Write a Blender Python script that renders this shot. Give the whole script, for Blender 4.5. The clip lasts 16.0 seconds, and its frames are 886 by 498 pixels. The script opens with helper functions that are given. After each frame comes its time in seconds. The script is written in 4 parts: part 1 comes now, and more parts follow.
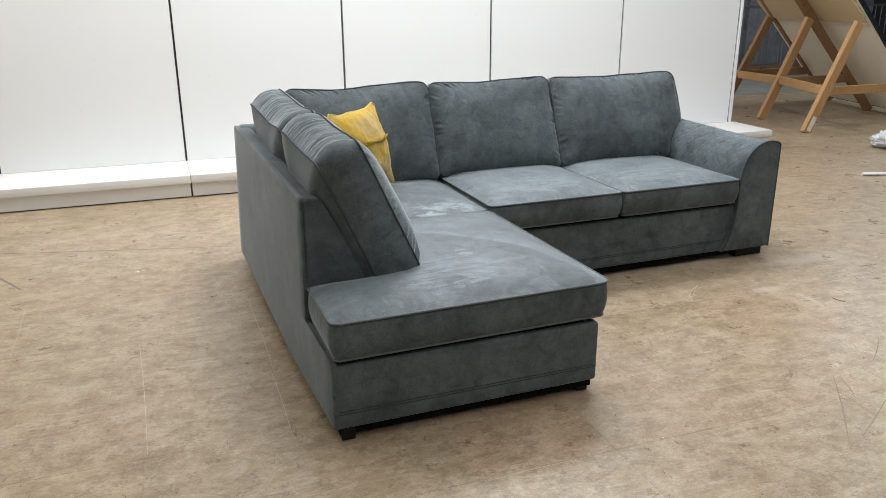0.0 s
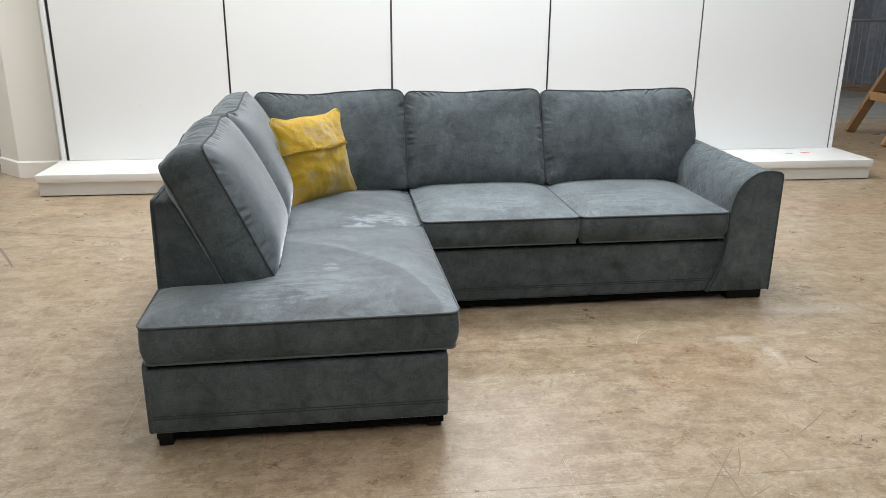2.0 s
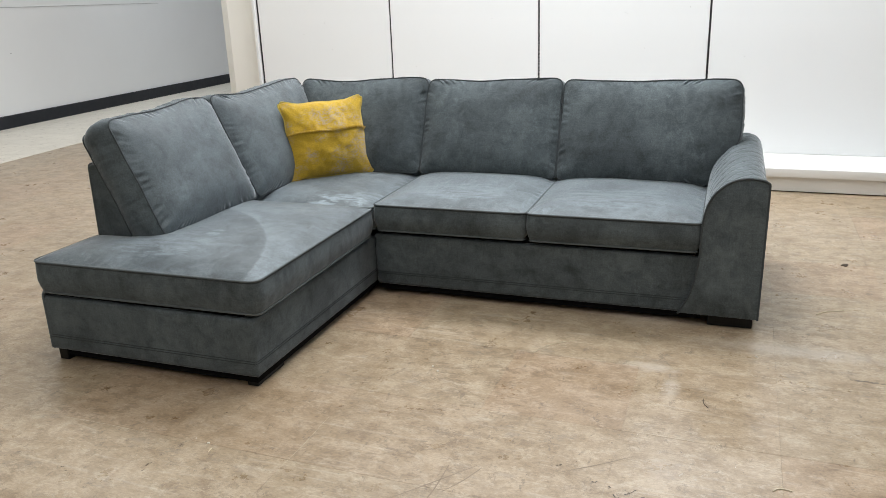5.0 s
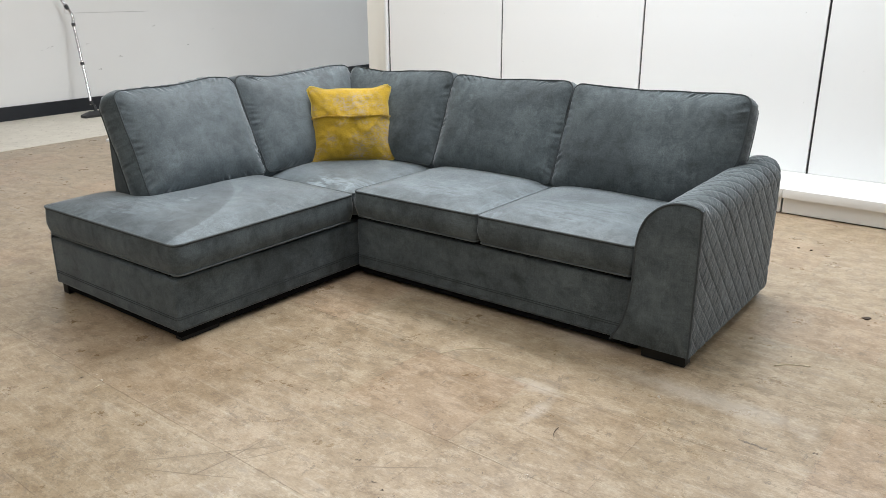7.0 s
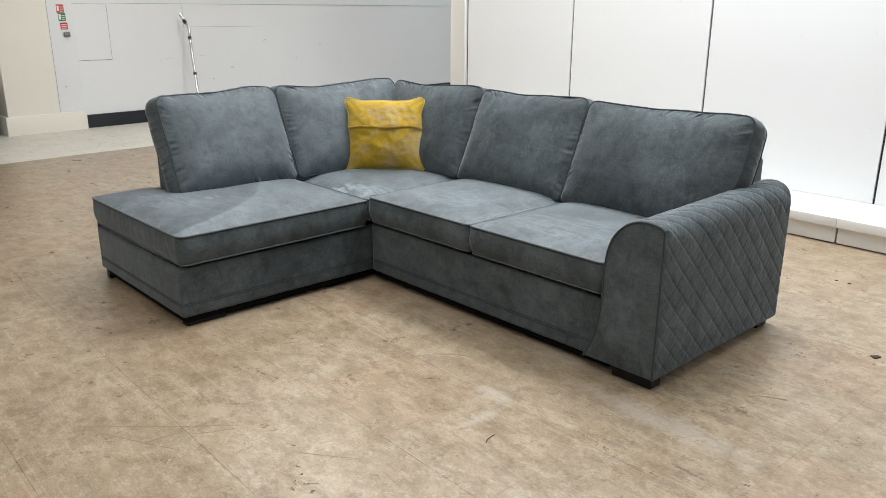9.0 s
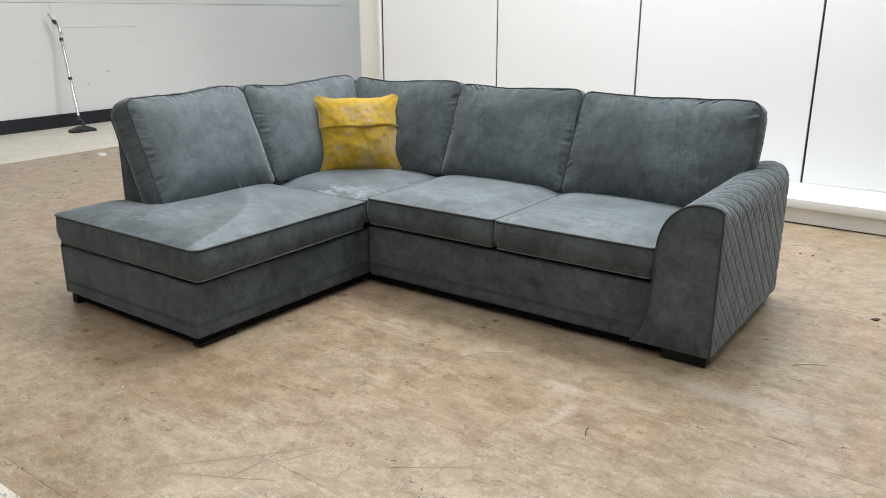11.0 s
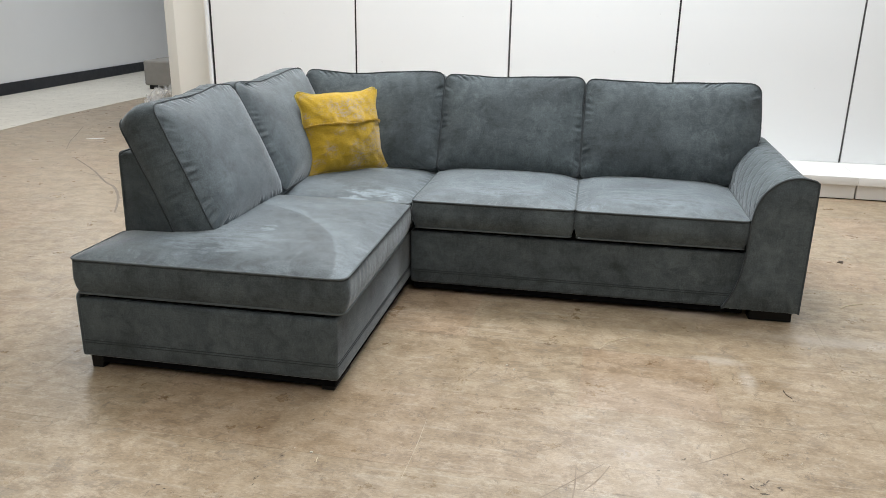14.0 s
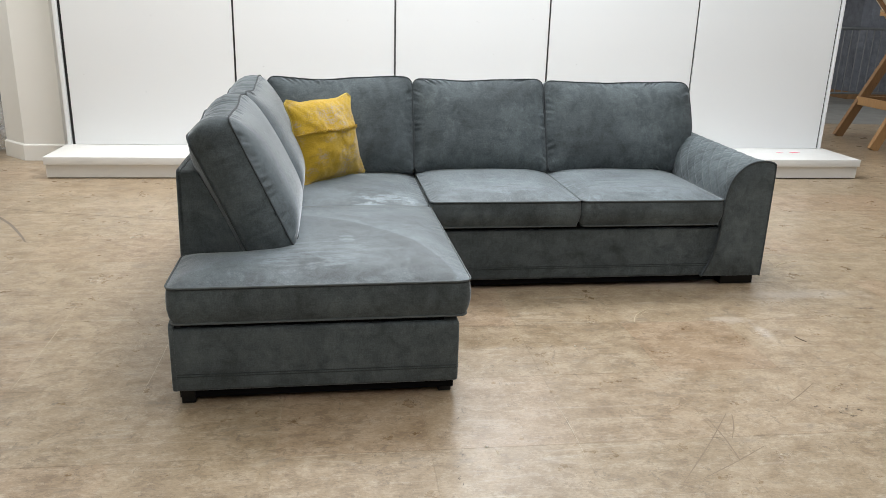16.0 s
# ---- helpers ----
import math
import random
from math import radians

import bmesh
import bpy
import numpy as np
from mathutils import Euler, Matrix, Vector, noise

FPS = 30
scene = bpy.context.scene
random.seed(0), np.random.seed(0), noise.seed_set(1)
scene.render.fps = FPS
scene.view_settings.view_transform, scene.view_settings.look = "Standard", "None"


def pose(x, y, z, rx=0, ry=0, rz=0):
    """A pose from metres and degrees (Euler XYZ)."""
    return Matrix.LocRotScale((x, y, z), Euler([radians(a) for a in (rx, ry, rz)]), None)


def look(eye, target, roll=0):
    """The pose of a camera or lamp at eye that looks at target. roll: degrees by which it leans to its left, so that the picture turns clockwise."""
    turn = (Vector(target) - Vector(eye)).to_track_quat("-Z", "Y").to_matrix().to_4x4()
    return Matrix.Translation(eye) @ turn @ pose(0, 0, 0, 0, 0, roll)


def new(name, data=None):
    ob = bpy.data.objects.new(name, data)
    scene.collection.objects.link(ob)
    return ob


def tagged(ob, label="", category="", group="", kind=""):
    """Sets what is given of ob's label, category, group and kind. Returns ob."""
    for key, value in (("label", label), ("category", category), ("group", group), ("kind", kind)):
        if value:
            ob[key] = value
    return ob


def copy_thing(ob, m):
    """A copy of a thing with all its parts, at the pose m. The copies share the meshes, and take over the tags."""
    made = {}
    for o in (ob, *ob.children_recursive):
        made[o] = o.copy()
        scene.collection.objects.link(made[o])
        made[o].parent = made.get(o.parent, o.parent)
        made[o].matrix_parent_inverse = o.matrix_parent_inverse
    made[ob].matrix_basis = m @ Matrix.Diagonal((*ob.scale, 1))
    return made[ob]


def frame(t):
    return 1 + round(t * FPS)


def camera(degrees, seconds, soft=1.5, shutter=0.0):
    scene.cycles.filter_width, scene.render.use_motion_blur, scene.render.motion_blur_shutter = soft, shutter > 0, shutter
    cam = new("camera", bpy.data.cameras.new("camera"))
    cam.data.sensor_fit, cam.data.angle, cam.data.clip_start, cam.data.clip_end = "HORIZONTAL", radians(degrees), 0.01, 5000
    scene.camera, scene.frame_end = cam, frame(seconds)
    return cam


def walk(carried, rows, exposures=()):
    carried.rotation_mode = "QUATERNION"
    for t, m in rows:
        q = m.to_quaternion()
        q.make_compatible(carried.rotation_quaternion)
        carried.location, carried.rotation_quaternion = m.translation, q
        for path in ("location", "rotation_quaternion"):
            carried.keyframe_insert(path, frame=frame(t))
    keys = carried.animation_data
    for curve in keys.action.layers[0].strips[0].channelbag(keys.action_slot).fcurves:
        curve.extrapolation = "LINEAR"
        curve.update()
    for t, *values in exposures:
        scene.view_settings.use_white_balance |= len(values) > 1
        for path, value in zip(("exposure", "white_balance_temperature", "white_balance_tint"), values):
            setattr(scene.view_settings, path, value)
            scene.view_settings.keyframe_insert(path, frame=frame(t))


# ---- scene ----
cam = camera(59.3, 16.0, soft=0.35)
PATH = [
    (0, (0.067, -0.074, 1.331), (0.714, 1.711, 0.703), -0.3),
    (0.5, (0.293, -0.059, 1.322), (0.839, 1.762, 0.701), 0.1),
    (1, (0.57, -0.139, 1.317), (0.996, 1.713, 0.695), 0.2),
    (1.5, (0.843, -0.172, 1.306), (1.175, 1.701, 0.687), 0.5),
    (2, (1.113, -0.174, 1.323), (1.337, 1.717, 0.713), 0.3),
    (2.5, (1.436, -0.24, 1.318), (1.546, 1.66, 0.704), -0.2),
    (3, (1.773, -0.228, 1.296), (1.764, 1.678, 0.691), -0.9),
    (3.5, (2.075, -0.226, 1.305), (1.874, 1.666, 0.688), -1.7),
    (4, (2.38, -0.216, 1.291), (2.018, 1.654, 0.679), -1.9),
    (6.3, (3.555, 0.36, 1.285), (2.5, 1.936, 0.649), -1.6),
    (6.5, (3.674, 0.393, 1.292), (2.58, 1.942, 0.656), -1.3),
    (7, (3.901, 0.531, 1.293), (2.712, 2.011, 0.664), -0.2),
    (7.5, (4.091, 0.682, 1.295), (2.79, 2.069, 0.675), 0.2),
    (8, (4.288, 0.799, 1.297), (2.91, 2.111, 0.68), 0.5),
    (8.5, (4.366, 0.851, 1.298), (2.945, 2.124, 0.697), 0.5),
    (9, (4.375, 0.846, 1.286), (2.941, 2.11, 0.698), 0.2),
    (9.2, (4.365, 0.831, 1.288), (2.933, 2.097, 0.699), -0.0),
    (11.3, (3.62, 0.309, 1.242), (2.535, 1.884, 0.656), 0.1),
    (11.5, (3.504, 0.245, 1.243), (2.461, 1.847, 0.654), 0.2),
    (12, (3.256, 0.129, 1.252), (2.332, 1.799, 0.654), 0.6),
    (12.5, (3.012, 0.1, 1.251), (2.206, 1.826, 0.639), 0.7),
    (13, (2.707, 0.007, 1.244), (2.066, 1.797, 0.624), 1.0),
    (13.5, (2.456, -0.103, 1.246), (1.934, 1.724, 0.623), 0.8),
    (14, (2.191, -0.146, 1.254), (1.805, 1.717, 0.638), 0.9),
    (14.5, (1.88, -0.248, 1.251), (1.657, 1.642, 0.636), 1.4),
    (15, (1.605, -0.308, 1.246), (1.528, 1.595, 0.636), 1.6),
    (15.5, (1.322, -0.302, 1.249), (1.425, 1.602, 0.644), 1.9),
    (16, (1.013, -0.315, 1.263), (1.269, 1.575, 0.66), 1.7),
]
walk(cam, [(t, look(eye, target, roll)) for t, eye, target, roll in PATH])

# ---------------------------------------------------------------- light
world = bpy.data.worlds.new("world")
scene.world = world
world.use_nodes = True
world.node_tree.nodes["Background"].inputs[0].default_value = (0.9, 0.95, 1.0, 1)
world.node_tree.nodes["Background"].inputs[1].default_value = 0.05
scene.view_settings.exposure = 0.0

CEIL = 3.9


def unseen_light(x, y, sx, sy, power, colour):
    d = bpy.data.lights.new("unseen_ceiling_light", "AREA")
    d.shape, d.size, d.size_y, d.energy, d.color = "RECTANGLE", sx, sy, power, colour
    ob = new("unseen_ceiling_light", d)
    ob.matrix_world = pose(x, y, CEIL - 0.06)
    return ob


COOL, NEUTRAL, WARM, CREAMY, AMBER = (0.885, 0.95, 1.0), (0.95, 0.985, 1.02), (0.985, 0.99, 1.0), (1.0, 0.99, 0.94), (1.0, 0.962, 0.90)
# ceiling lamps, all unseen: some placed from shadows and glare, the rest added fill
for lx, ly, power, tint in ((-2.1, 4.6, 65, CREAMY), (1.0, 4.85, 102, WARM), (2.9, 4.85, 94, COOL), (1.8, 2.8, 77, NEUTRAL), (6.6, 4.2, 48, COOL), (-4.0, 2.2, 5, COOL), (1.0, -2.2, 69, AMBER), (3.0, 0.4, 24, NEUTRAL), (7.2, 0.6, 54, NEUTRAL), (-4.4, 9.0, 59, COOL), (-3.9, 11.8, 20, COOL), (2.8, 8.3, 135, NEUTRAL), (6.5, 8.0, 20, NEUTRAL), (9.6, 7.8, 62, COOL)):
    wide, deep = (1.3, 1.3) if ly > 6.5 else (2.2, 1.1) if ly > 4.0 else (0.9, 2.4)
    unseen_light(lx, ly, wide, deep, power, tint)

# ---------------------------------------------------------------- materials


class Nodes:
    """A small builder for one node material."""

    def __init__(self, name, rough=0.6, metal=0.0, spec=0.5):
        self.m = bpy.data.materials.new(name)
        self.m.use_nodes = True
        self.t = self.m.node_tree
        self.p = self.t.nodes["Principled BSDF"]
        self.p.inputs["Roughness"].default_value = rough
        self.p.inputs["Metallic"].default_value = metal
        self.p.inputs["Specular IOR Level"].default_value = spec
        self.coord = None

    def n(self, kind):
        return self.t.nodes.new(kind)

    def link(self, a, b):
        self.t.links.new(a, b)

    def at(self, scale=(1, 1, 1), space="Object", turn=(0, 0, 0)):
        if space == "World":
            src = self.n("ShaderNodeNewGeometry").outputs["Position"]
        else:
            src = self.n("ShaderNodeTexCoord").outputs[space]
        mp = self.n("ShaderNodeMapping")
        mp.inputs["Scale"].default_value = scale
        mp.inputs["Rotation"].default_value = turn
        self.link(src, mp.inputs["Vector"])
        return mp.outputs["Vector"]

    def noise(self, vec, scale, detail=4, rough=0.55, distort=0.0):
        x = self.n("ShaderNodeTexNoise")
        x.inputs["Scale"].default_value, x.inputs["Detail"].default_value = scale, detail
        x.inputs["Roughness"].default_value, x.inputs["Distortion"].default_value = rough, distort
        self.link(vec, x.inputs["Vector"])
        return x.outputs["Fac"]

    def ramp(self, fac, stops):
        r = self.n("ShaderNodeValToRGB")
        els = r.color_ramp.elements
        while len(els) < len(stops):
            els.new(0.5)
        for e, (p, c) in zip(els, stops):
            e.position = p
            e.color = (*c, 1) if isinstance(c, tuple) else (c, c, c, 1)
        self.link(fac, r.inputs["Fac"])
        return r.outputs["Color"]

    def mix(self, fac, a, b, blend="MIX"):
        x = self.n("ShaderNodeMix")
        x.data_type, x.blend_type = "RGBA", blend
        for i, v in ((0, fac), (6, a), (7, b)):
            if isinstance(v, (int, float)):
                x.inputs[i].default_value = v if i == 0 else (v, v, v, 1)
            elif isinstance(v, tuple):
                x.inputs[i].default_value = (*v, 1)
            else:
                self.link(v, x.inputs[i])
        return x.outputs[2]

    def math(self, op, a, b=0.0):
        x = self.n("ShaderNodeMath")
        x.operation = op
        for i, v in ((0, a), (1, b)):
            if isinstance(v, (int, float)):
                x.inputs[i].default_value = v
            else:
                self.link(v, x.inputs[i])
        return x.outputs[0]

    def far(self, centre, radii, ragged, space="Object"):
        """Distance from a point in plan, in units of the radii, with a ragged edge."""
        src = self.at((1, 1, 1), space)
        sub = self.n("ShaderNodeVectorMath")
        sub.operation = "SUBTRACT"
        sub.inputs[1].default_value = (centre[0], centre[1], 0)
        self.link(src, sub.inputs[0])
        mul = self.n("ShaderNodeVectorMath")
        mul.operation = "MULTIPLY"
        mul.inputs[1].default_value = (1 / radii[0], 1 / radii[1], 0)
        self.link(sub.outputs[0], mul.inputs[0])
        size = self.n("ShaderNodeVectorMath")
        size.operation = "LENGTH"
        self.link(mul.outputs[0], size.inputs[0])
        wob = self.math("MULTIPLY", self.math("SUBTRACT", self.noise(src, 14, 4, 0.65), 0.5), ragged)
        return self.math("ADD", size.outputs["Value"], wob)

    def bump(self, height, strength=0.3, dist=0.002):
        b = self.n("ShaderNodeBump")
        b.inputs["Strength"].default_value, b.inputs["Distance"].default_value = strength, dist
        self.link(height, b.inputs["Height"])
        self.link(b.outputs["Normal"], self.p.inputs["Normal"])

    def colour(self, c):
        if isinstance(c, tuple):
            self.p.inputs["Base Color"].default_value = (*c, 1)
        else:
            self.link(c, self.p.inputs["Base Color"])

    def rough(self, r):
        self.link(r, self.p.inputs["Roughness"])


def velvet(name, dark, light, brushed, rough=0.8, spec=0.2, sweep=None, strokes_at=(), sheen=0.55):
    """Short-pile microfibre; brushed: how strongly the pile shows stroke marks."""
    k = Nodes(name, rough, spec=spec)
    v = k.at()
    fine = k.noise(v, 210, 3, 0.7)
    weave = k.noise(k.at((34, 34, 190)), 1.0, 4, 0.7)
    warp = k.noise(k.at((190, 190, 34)), 1.0, 4, 0.7)
    mottle = k.noise(v, 16, 8, 0.70, 0.5)
    soft = k.noise(v, 3.1, 5, 0.6, 0.4)
    base = k.mix(k.ramp(soft, [(0.34, 0.0), (0.66, 1.0)]), dark, light)
    arcs = k.ramp(k.noise(k.at((1.0, 1.5, 1.0), turn=(0, 0, 0.5)), 1.9, 2, 0.45, 1.8), [(0.485, 0.0), (0.515, 1.0)])
    strokes = k.ramp(k.noise(k.at((5.5, 1.0, 3.0), turn=(0, 0, -0.6)), 5.0, 6, 0.75, 0.6), [(0.53, 0.0), (0.60, 1.0)])
    patch = k.ramp(k.noise(v, 2.9, 3, 0.5), [(0.50, 0.0), (0.62, 1.0)])
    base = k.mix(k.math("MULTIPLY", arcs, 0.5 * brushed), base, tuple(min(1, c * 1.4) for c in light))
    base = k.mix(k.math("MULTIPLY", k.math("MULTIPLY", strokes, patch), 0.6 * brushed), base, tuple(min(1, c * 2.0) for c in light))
    if sweep:
        # one wide sweep over the pile: it lies lighter outside the circle, fading away from its edge
        away = k.far(sweep[:2], (1.0, 1.0), 0.02)
        band = k.ramp(away, [(0.0, 0.0), (sweep[2] - 0.006, 0.0), (sweep[2] + 0.003, 1.0), (sweep[2] + 0.22, 0.0)])
        base = k.mix(k.math("MULTIPLY", band, 0.62), base, tuple(min(1, c * 1.6) for c in light))
    for x, y, rx, ry, amount, turn in strokes_at:
        near = k.ramp(k.far((x, y), (rx, ry), 0.9), [(0.72, 1.0), (0.90, 0.0)])
        lines = k.ramp(k.noise(k.at((5.0, 24.0, 5.0), turn=(0, 0, turn)), 1.6, 5, 0.7, 0.5), [(0.465, 0.0), (0.505, 1.0)])
        base = k.mix(k.math("MULTIPLY", k.math("MULTIPLY", near, lines), amount), base, tuple(min(1, c * 1.9) for c in light))
    base = k.mix(0.7, base, k.ramp(mottle, [(0.36, 0.62), (0.50, 0.98), (0.62, 1.20)]), "MULTIPLY")
    base = k.mix(0.28, base, k.ramp(k.mix(0.5, weave, warp), [(0.40, 0.56), (0.60, 1.28)]), "MULTIPLY")
    base = k.mix(0.32, base, k.ramp(fine, [(0.38, 0.52), (0.62, 1.34)]), "MULTIPLY")
    k.colour(base)
    k.p.inputs["Sheen Weight"].default_value = sheen
    k.p.inputs["Sheen Roughness"].default_value = 0.32
    k.p.inputs["Sheen Tint"].default_value = (0.84, 0.88, 0.92, 1)
    k.bump(k.mix(0.5, fine, k.mix(0.5, weave, warp)), 0.45, 0.0022)
    return k.m


def plain(name, col, rough=0.5, metal=0.0, vary=0.12, scale=6.0, bump=0.1, spec=0.5, wear=0.08):
    k = Nodes(name, rough, metal, spec)
    v = k.at()
    f = k.noise(v, scale, 5)
    lo = tuple(c * (1 - vary) for c in col)
    hi = tuple(min(1, c * (1 + vary)) for c in col)
    k.colour(k.mix(f, lo, hi))
    k.rough(k.ramp(k.noise(v, scale * 3, 3), [(0.3, max(0.02, rough - wear)), (0.7, min(1, rough + wear))]))
    k.bump(k.noise(v, scale * 12, 3), bump, 0.001)
    return k.m


def floor_stone(name, piece):
    """Stone-look vinyl tile: clouded beige with ragged patches, grime and fine scratches."""
    k = Nodes(name, 0.3, spec=0.55)
    w = k.at((1, 1, 1), "World")
    if piece == "object":
        rnd = k.n("ShaderNodeObjectInfo").outputs["Random"]
    else:
        rnd = k.n("ShaderNodeNewGeometry").outputs["Random Per Island"]
    clouds = k.noise(k.at((0.85, 1.15, 1), "World"), 8.0, 15, 0.76, 0.25)
    col = k.ramp(clouds, [(0.36, (0.235, 0.166, 0.098)), (0.43, (0.288, 0.210, 0.130)), (0.455, (0.325, 0.243, 0.155)), (0.52, (0.352, 0.266, 0.173)), (0.545, (0.388, 0.298, 0.200)), (0.64, (0.415, 0.325, 0.224))])
    # ragged darker and paler islands
    dark = k.ramp(k.noise(k.at((0.8, 1.3, 1.0), "World"), 15, 15, 0.80, 0.2), [(0.525, 0.0), (0.540, 1.0)])
    wide = k.ramp(k.noise(w, 1.7, 4, 0.6), [(0.38, 0.25), (0.60, 1.0)])
    col = k.mix(k.math("MULTIPLY", k.math("MULTIPLY", dark, wide), 0.72), col, (0.215, 0.155, 0.096))
    pale = k.ramp(k.noise(k.at((0.8, 1.25, 1.7), "World"), 17, 15, 0.80, 0.2), [(0.545, 0.0), (0.562, 1.0)])
    col = k.mix(k.math("MULTIPLY", pale, 0.45), col, (0.470, 0.388, 0.285))
    # grey rubbed smears
    grey = k.ramp(k.noise(k.at((0.7, 1.5, 2.3), "World", (0, 0, 0.35)), 6.0, 14, 0.80, 0.3), [(0.565, 0.0), (0.60, 1.0)])
    col = k.mix(k.math("MULTIPLY", grey, 0.50), col, (0.235, 0.190, 0.142))
    rub = k.ramp(k.noise(k.at((1.6, 0.8, 4.1), "World", (0, 0, -0.5)), 14, 14, 0.82, 0.2), [(0.580, 0.0), (0.595, 1.0)])
    col = k.mix(k.math("MULTIPLY", rub, 0.62), col, (0.160, 0.122, 0.084))
    grain = k.noise(k.at((0.6, 1.3, 1), "World"), 120, 5, 0.8)
    col = k.mix(0.55, col, k.ramp(grain, [(0.36, 0.58), (0.60, 1.20)]), "MULTIPLY")
    spots = k.ramp(k.noise(k.at((0.8, 1.3, 1), "World"), 44, 5, 0.8), [(0.660, 0.0), (0.68, 1.0)])
    col = k.mix(k.math("MULTIPLY", spots, 0.8), col, (0.060, 0.045, 0.035))
    # hazy rubbed patches in front of the seats
    for x, y, rx, ry, amount in ((3.15, 2.88, 0.42, 0.075, 0.42), (2.66, 2.60, 0.11, 0.05, 0.5), (2.74, 2.47, 0.035, 0.12, 0.4), (2.60, 3.05, 0.30, 0.10, 0.25)):
        near = k.ramp(k.far((x, y), (rx, ry), 1.6, "World"), [(0.3, 1.0), (1.15, 0.0)])
        col = k.mix(k.math("MULTIPLY", near, amount), col, (0.56, 0.50, 0.43))
    total = None
    for turn, off in ((0.30, 0.0), (-0.42, 3.0), (1.25, 7.0), (0.75, 11.0), (-0.9, 15.0)):
        n = k.noise(k.at((0.25, 8.0, off + 1), "World", (0, 0, turn)), 1.0, 1, 0.4)
        d = k.math("ABSOLUTE", k.math("SUBTRACT", n, 0.5))
        line = k.ramp(d, [(0.0, 1.0), (0.008, 0.0)])
        broken = k.ramp(k.noise(k.at((3.0, 3.0, off + 2), "World", (0, 0, turn)), 1.0, 3, 0.6), [(0.55, 0.0), (0.59, 1.0)])
        line = k.math("MULTIPLY", line, broken)
        total = line if total is None else k.math("MAXIMUM", total, line)
    col = k.mix(k.math("MULTIPLY", total, 0.20), col, (0.60, 0.54, 0.45))
    # each tile a little pinker or greener, lighter or darker
    col = k.mix(1.0, col, k.ramp(rnd, [(0.0, (1.01, 0.955, 0.945)), (0.35, (0.955, 0.965, 0.965)), (0.7, (0.99, 1.0, 1.01)), (1.0, (1.035, 1.03, 1.035))]), "MULTIPLY")
    k.colour(col)
    k.rough(k.ramp(k.noise(w, 6.0, 8, 0.7), [(0.3, 0.24), (0.7, 0.42)]))
    k.bump(k.mix(0.6, clouds, k.noise(k.at((0.5, 1.5, 1), "World"), 38, 6, 0.7)), 0.17, 0.003)
    return k.m


def wood(name, col):
    k = Nodes(name, 0.65)
    v = k.at((1, 1, 1))
    grain = k.noise(k.at((14, 14, 1.2)), 5, 6, 0.65, 0.6)
    c = k.mix(grain, tuple(x * 0.62 for x in col), tuple(min(1, x * 1.25) for x in col))
    knots = k.ramp(k.noise(v, 24, 2), [(0.70, 0.0), (0.74, 1.0)])
    c = k.mix(k.math("MULTIPLY", knots, 0.6), c, tuple(x * 0.3 for x in col))
    k.colour(c)
    k.bump(grain, 0.3, 0.002)
    return k.m


def film(name, tint, clear, rough=0.18):
    """Crumpled clear plastic film."""
    k = Nodes(name, rough)
    k.colour(tint)
    tr = k.n("ShaderNodeBsdfTransparent")
    mx = k.n("ShaderNodeMixShader")
    f = k.ramp(k.noise(k.at(), 12, 4), [(0.3, max(0, clear - 0.2)), (0.7, min(1, clear + 0.2))])
    k.link(f, mx.inputs[0])
    k.link(k.p.outputs[0], mx.inputs[1])
    k.link(tr.outputs[0], mx.inputs[2])
    k.link(mx.outputs[0], k.t.nodes["Material Output"].inputs[0])
    k.bump(k.noise(k.at(), 25, 5, 0.7, 1.0), 0.8, 0.02)
    return k.m


def mustard(name):
    """Yellow chenille with worn grey-violet patches."""
    k = Nodes(name, 0.85, spec=0.2)
    v = k.at()
    worn = k.ramp(k.noise(k.at((0.8, 1.3, 1)), 8.5, 5, 0.65), [(0.46, 0.0), (0.62, 1.0)])
    thread = k.noise(k.at((70, 130, 70)), 1.0, 3, 0.7)
    fleck = k.ramp(thread, [(0.46, 0.0), (0.52, 1.0)])
    dots = k.noise(v, 170, 2, 0.6)
    c = k.mix(k.noise(v, 5, 3), (0.41, 0.250, 0.016), (0.59, 0.390, 0.034))
    c = k.mix(0.45, c, k.ramp(dots, [(0.32, 0.45), (0.62, 1.0)]), "MULTIPLY")
    c = k.mix(k.math("MULTIPLY", k.math("MULTIPLY", worn, fleck), 0.70), c, (0.34, 0.285, 0.25))
    k.colour(c)
    k.p.inputs["Sheen Weight"].default_value = 0.2
    k.bump(k.mix(0.5, thread, dots), 0.6, 0.004)
    return k.m


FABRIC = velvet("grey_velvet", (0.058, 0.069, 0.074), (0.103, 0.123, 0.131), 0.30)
# seat tops: same velvet with stroke marks, ceiling light painted in as paler, bluer colour
FABRIC_SEAT_LIT = velvet("grey_velvet_stroked_lit", (0.080, 0.097, 0.107), (0.124, 0.149, 0.163), 0.62, 0.60, 0.45, (0.079, -0.098, 0.836), ((0.45, 0.20, 0.26, 0.17, 0.40, 0.15), (0.75, 1.0, 0.17, 0.085, 0.90, -0.15), (0.86, 1.10, 0.09, 0.10, 0.50, 0.6), (1.27, 1.16, 0.30, 0.15, 0.42, 0.0), (1.96, 1.17, 0.30, 0.17, 0.38, 0.05), (0.56, 0.34, 0.035, 0.05, 0.9, 0.9)), 0.72)
FABRIC_SIDE = velvet("grey_velvet_raised_pile", (0.058, 0.071, 0.079), (0.094, 0.114, 0.124), 0.50, 0.65, 0.4, sheen=0.95)
SEAT = (FABRIC_SEAT_LIT, FABRIC)
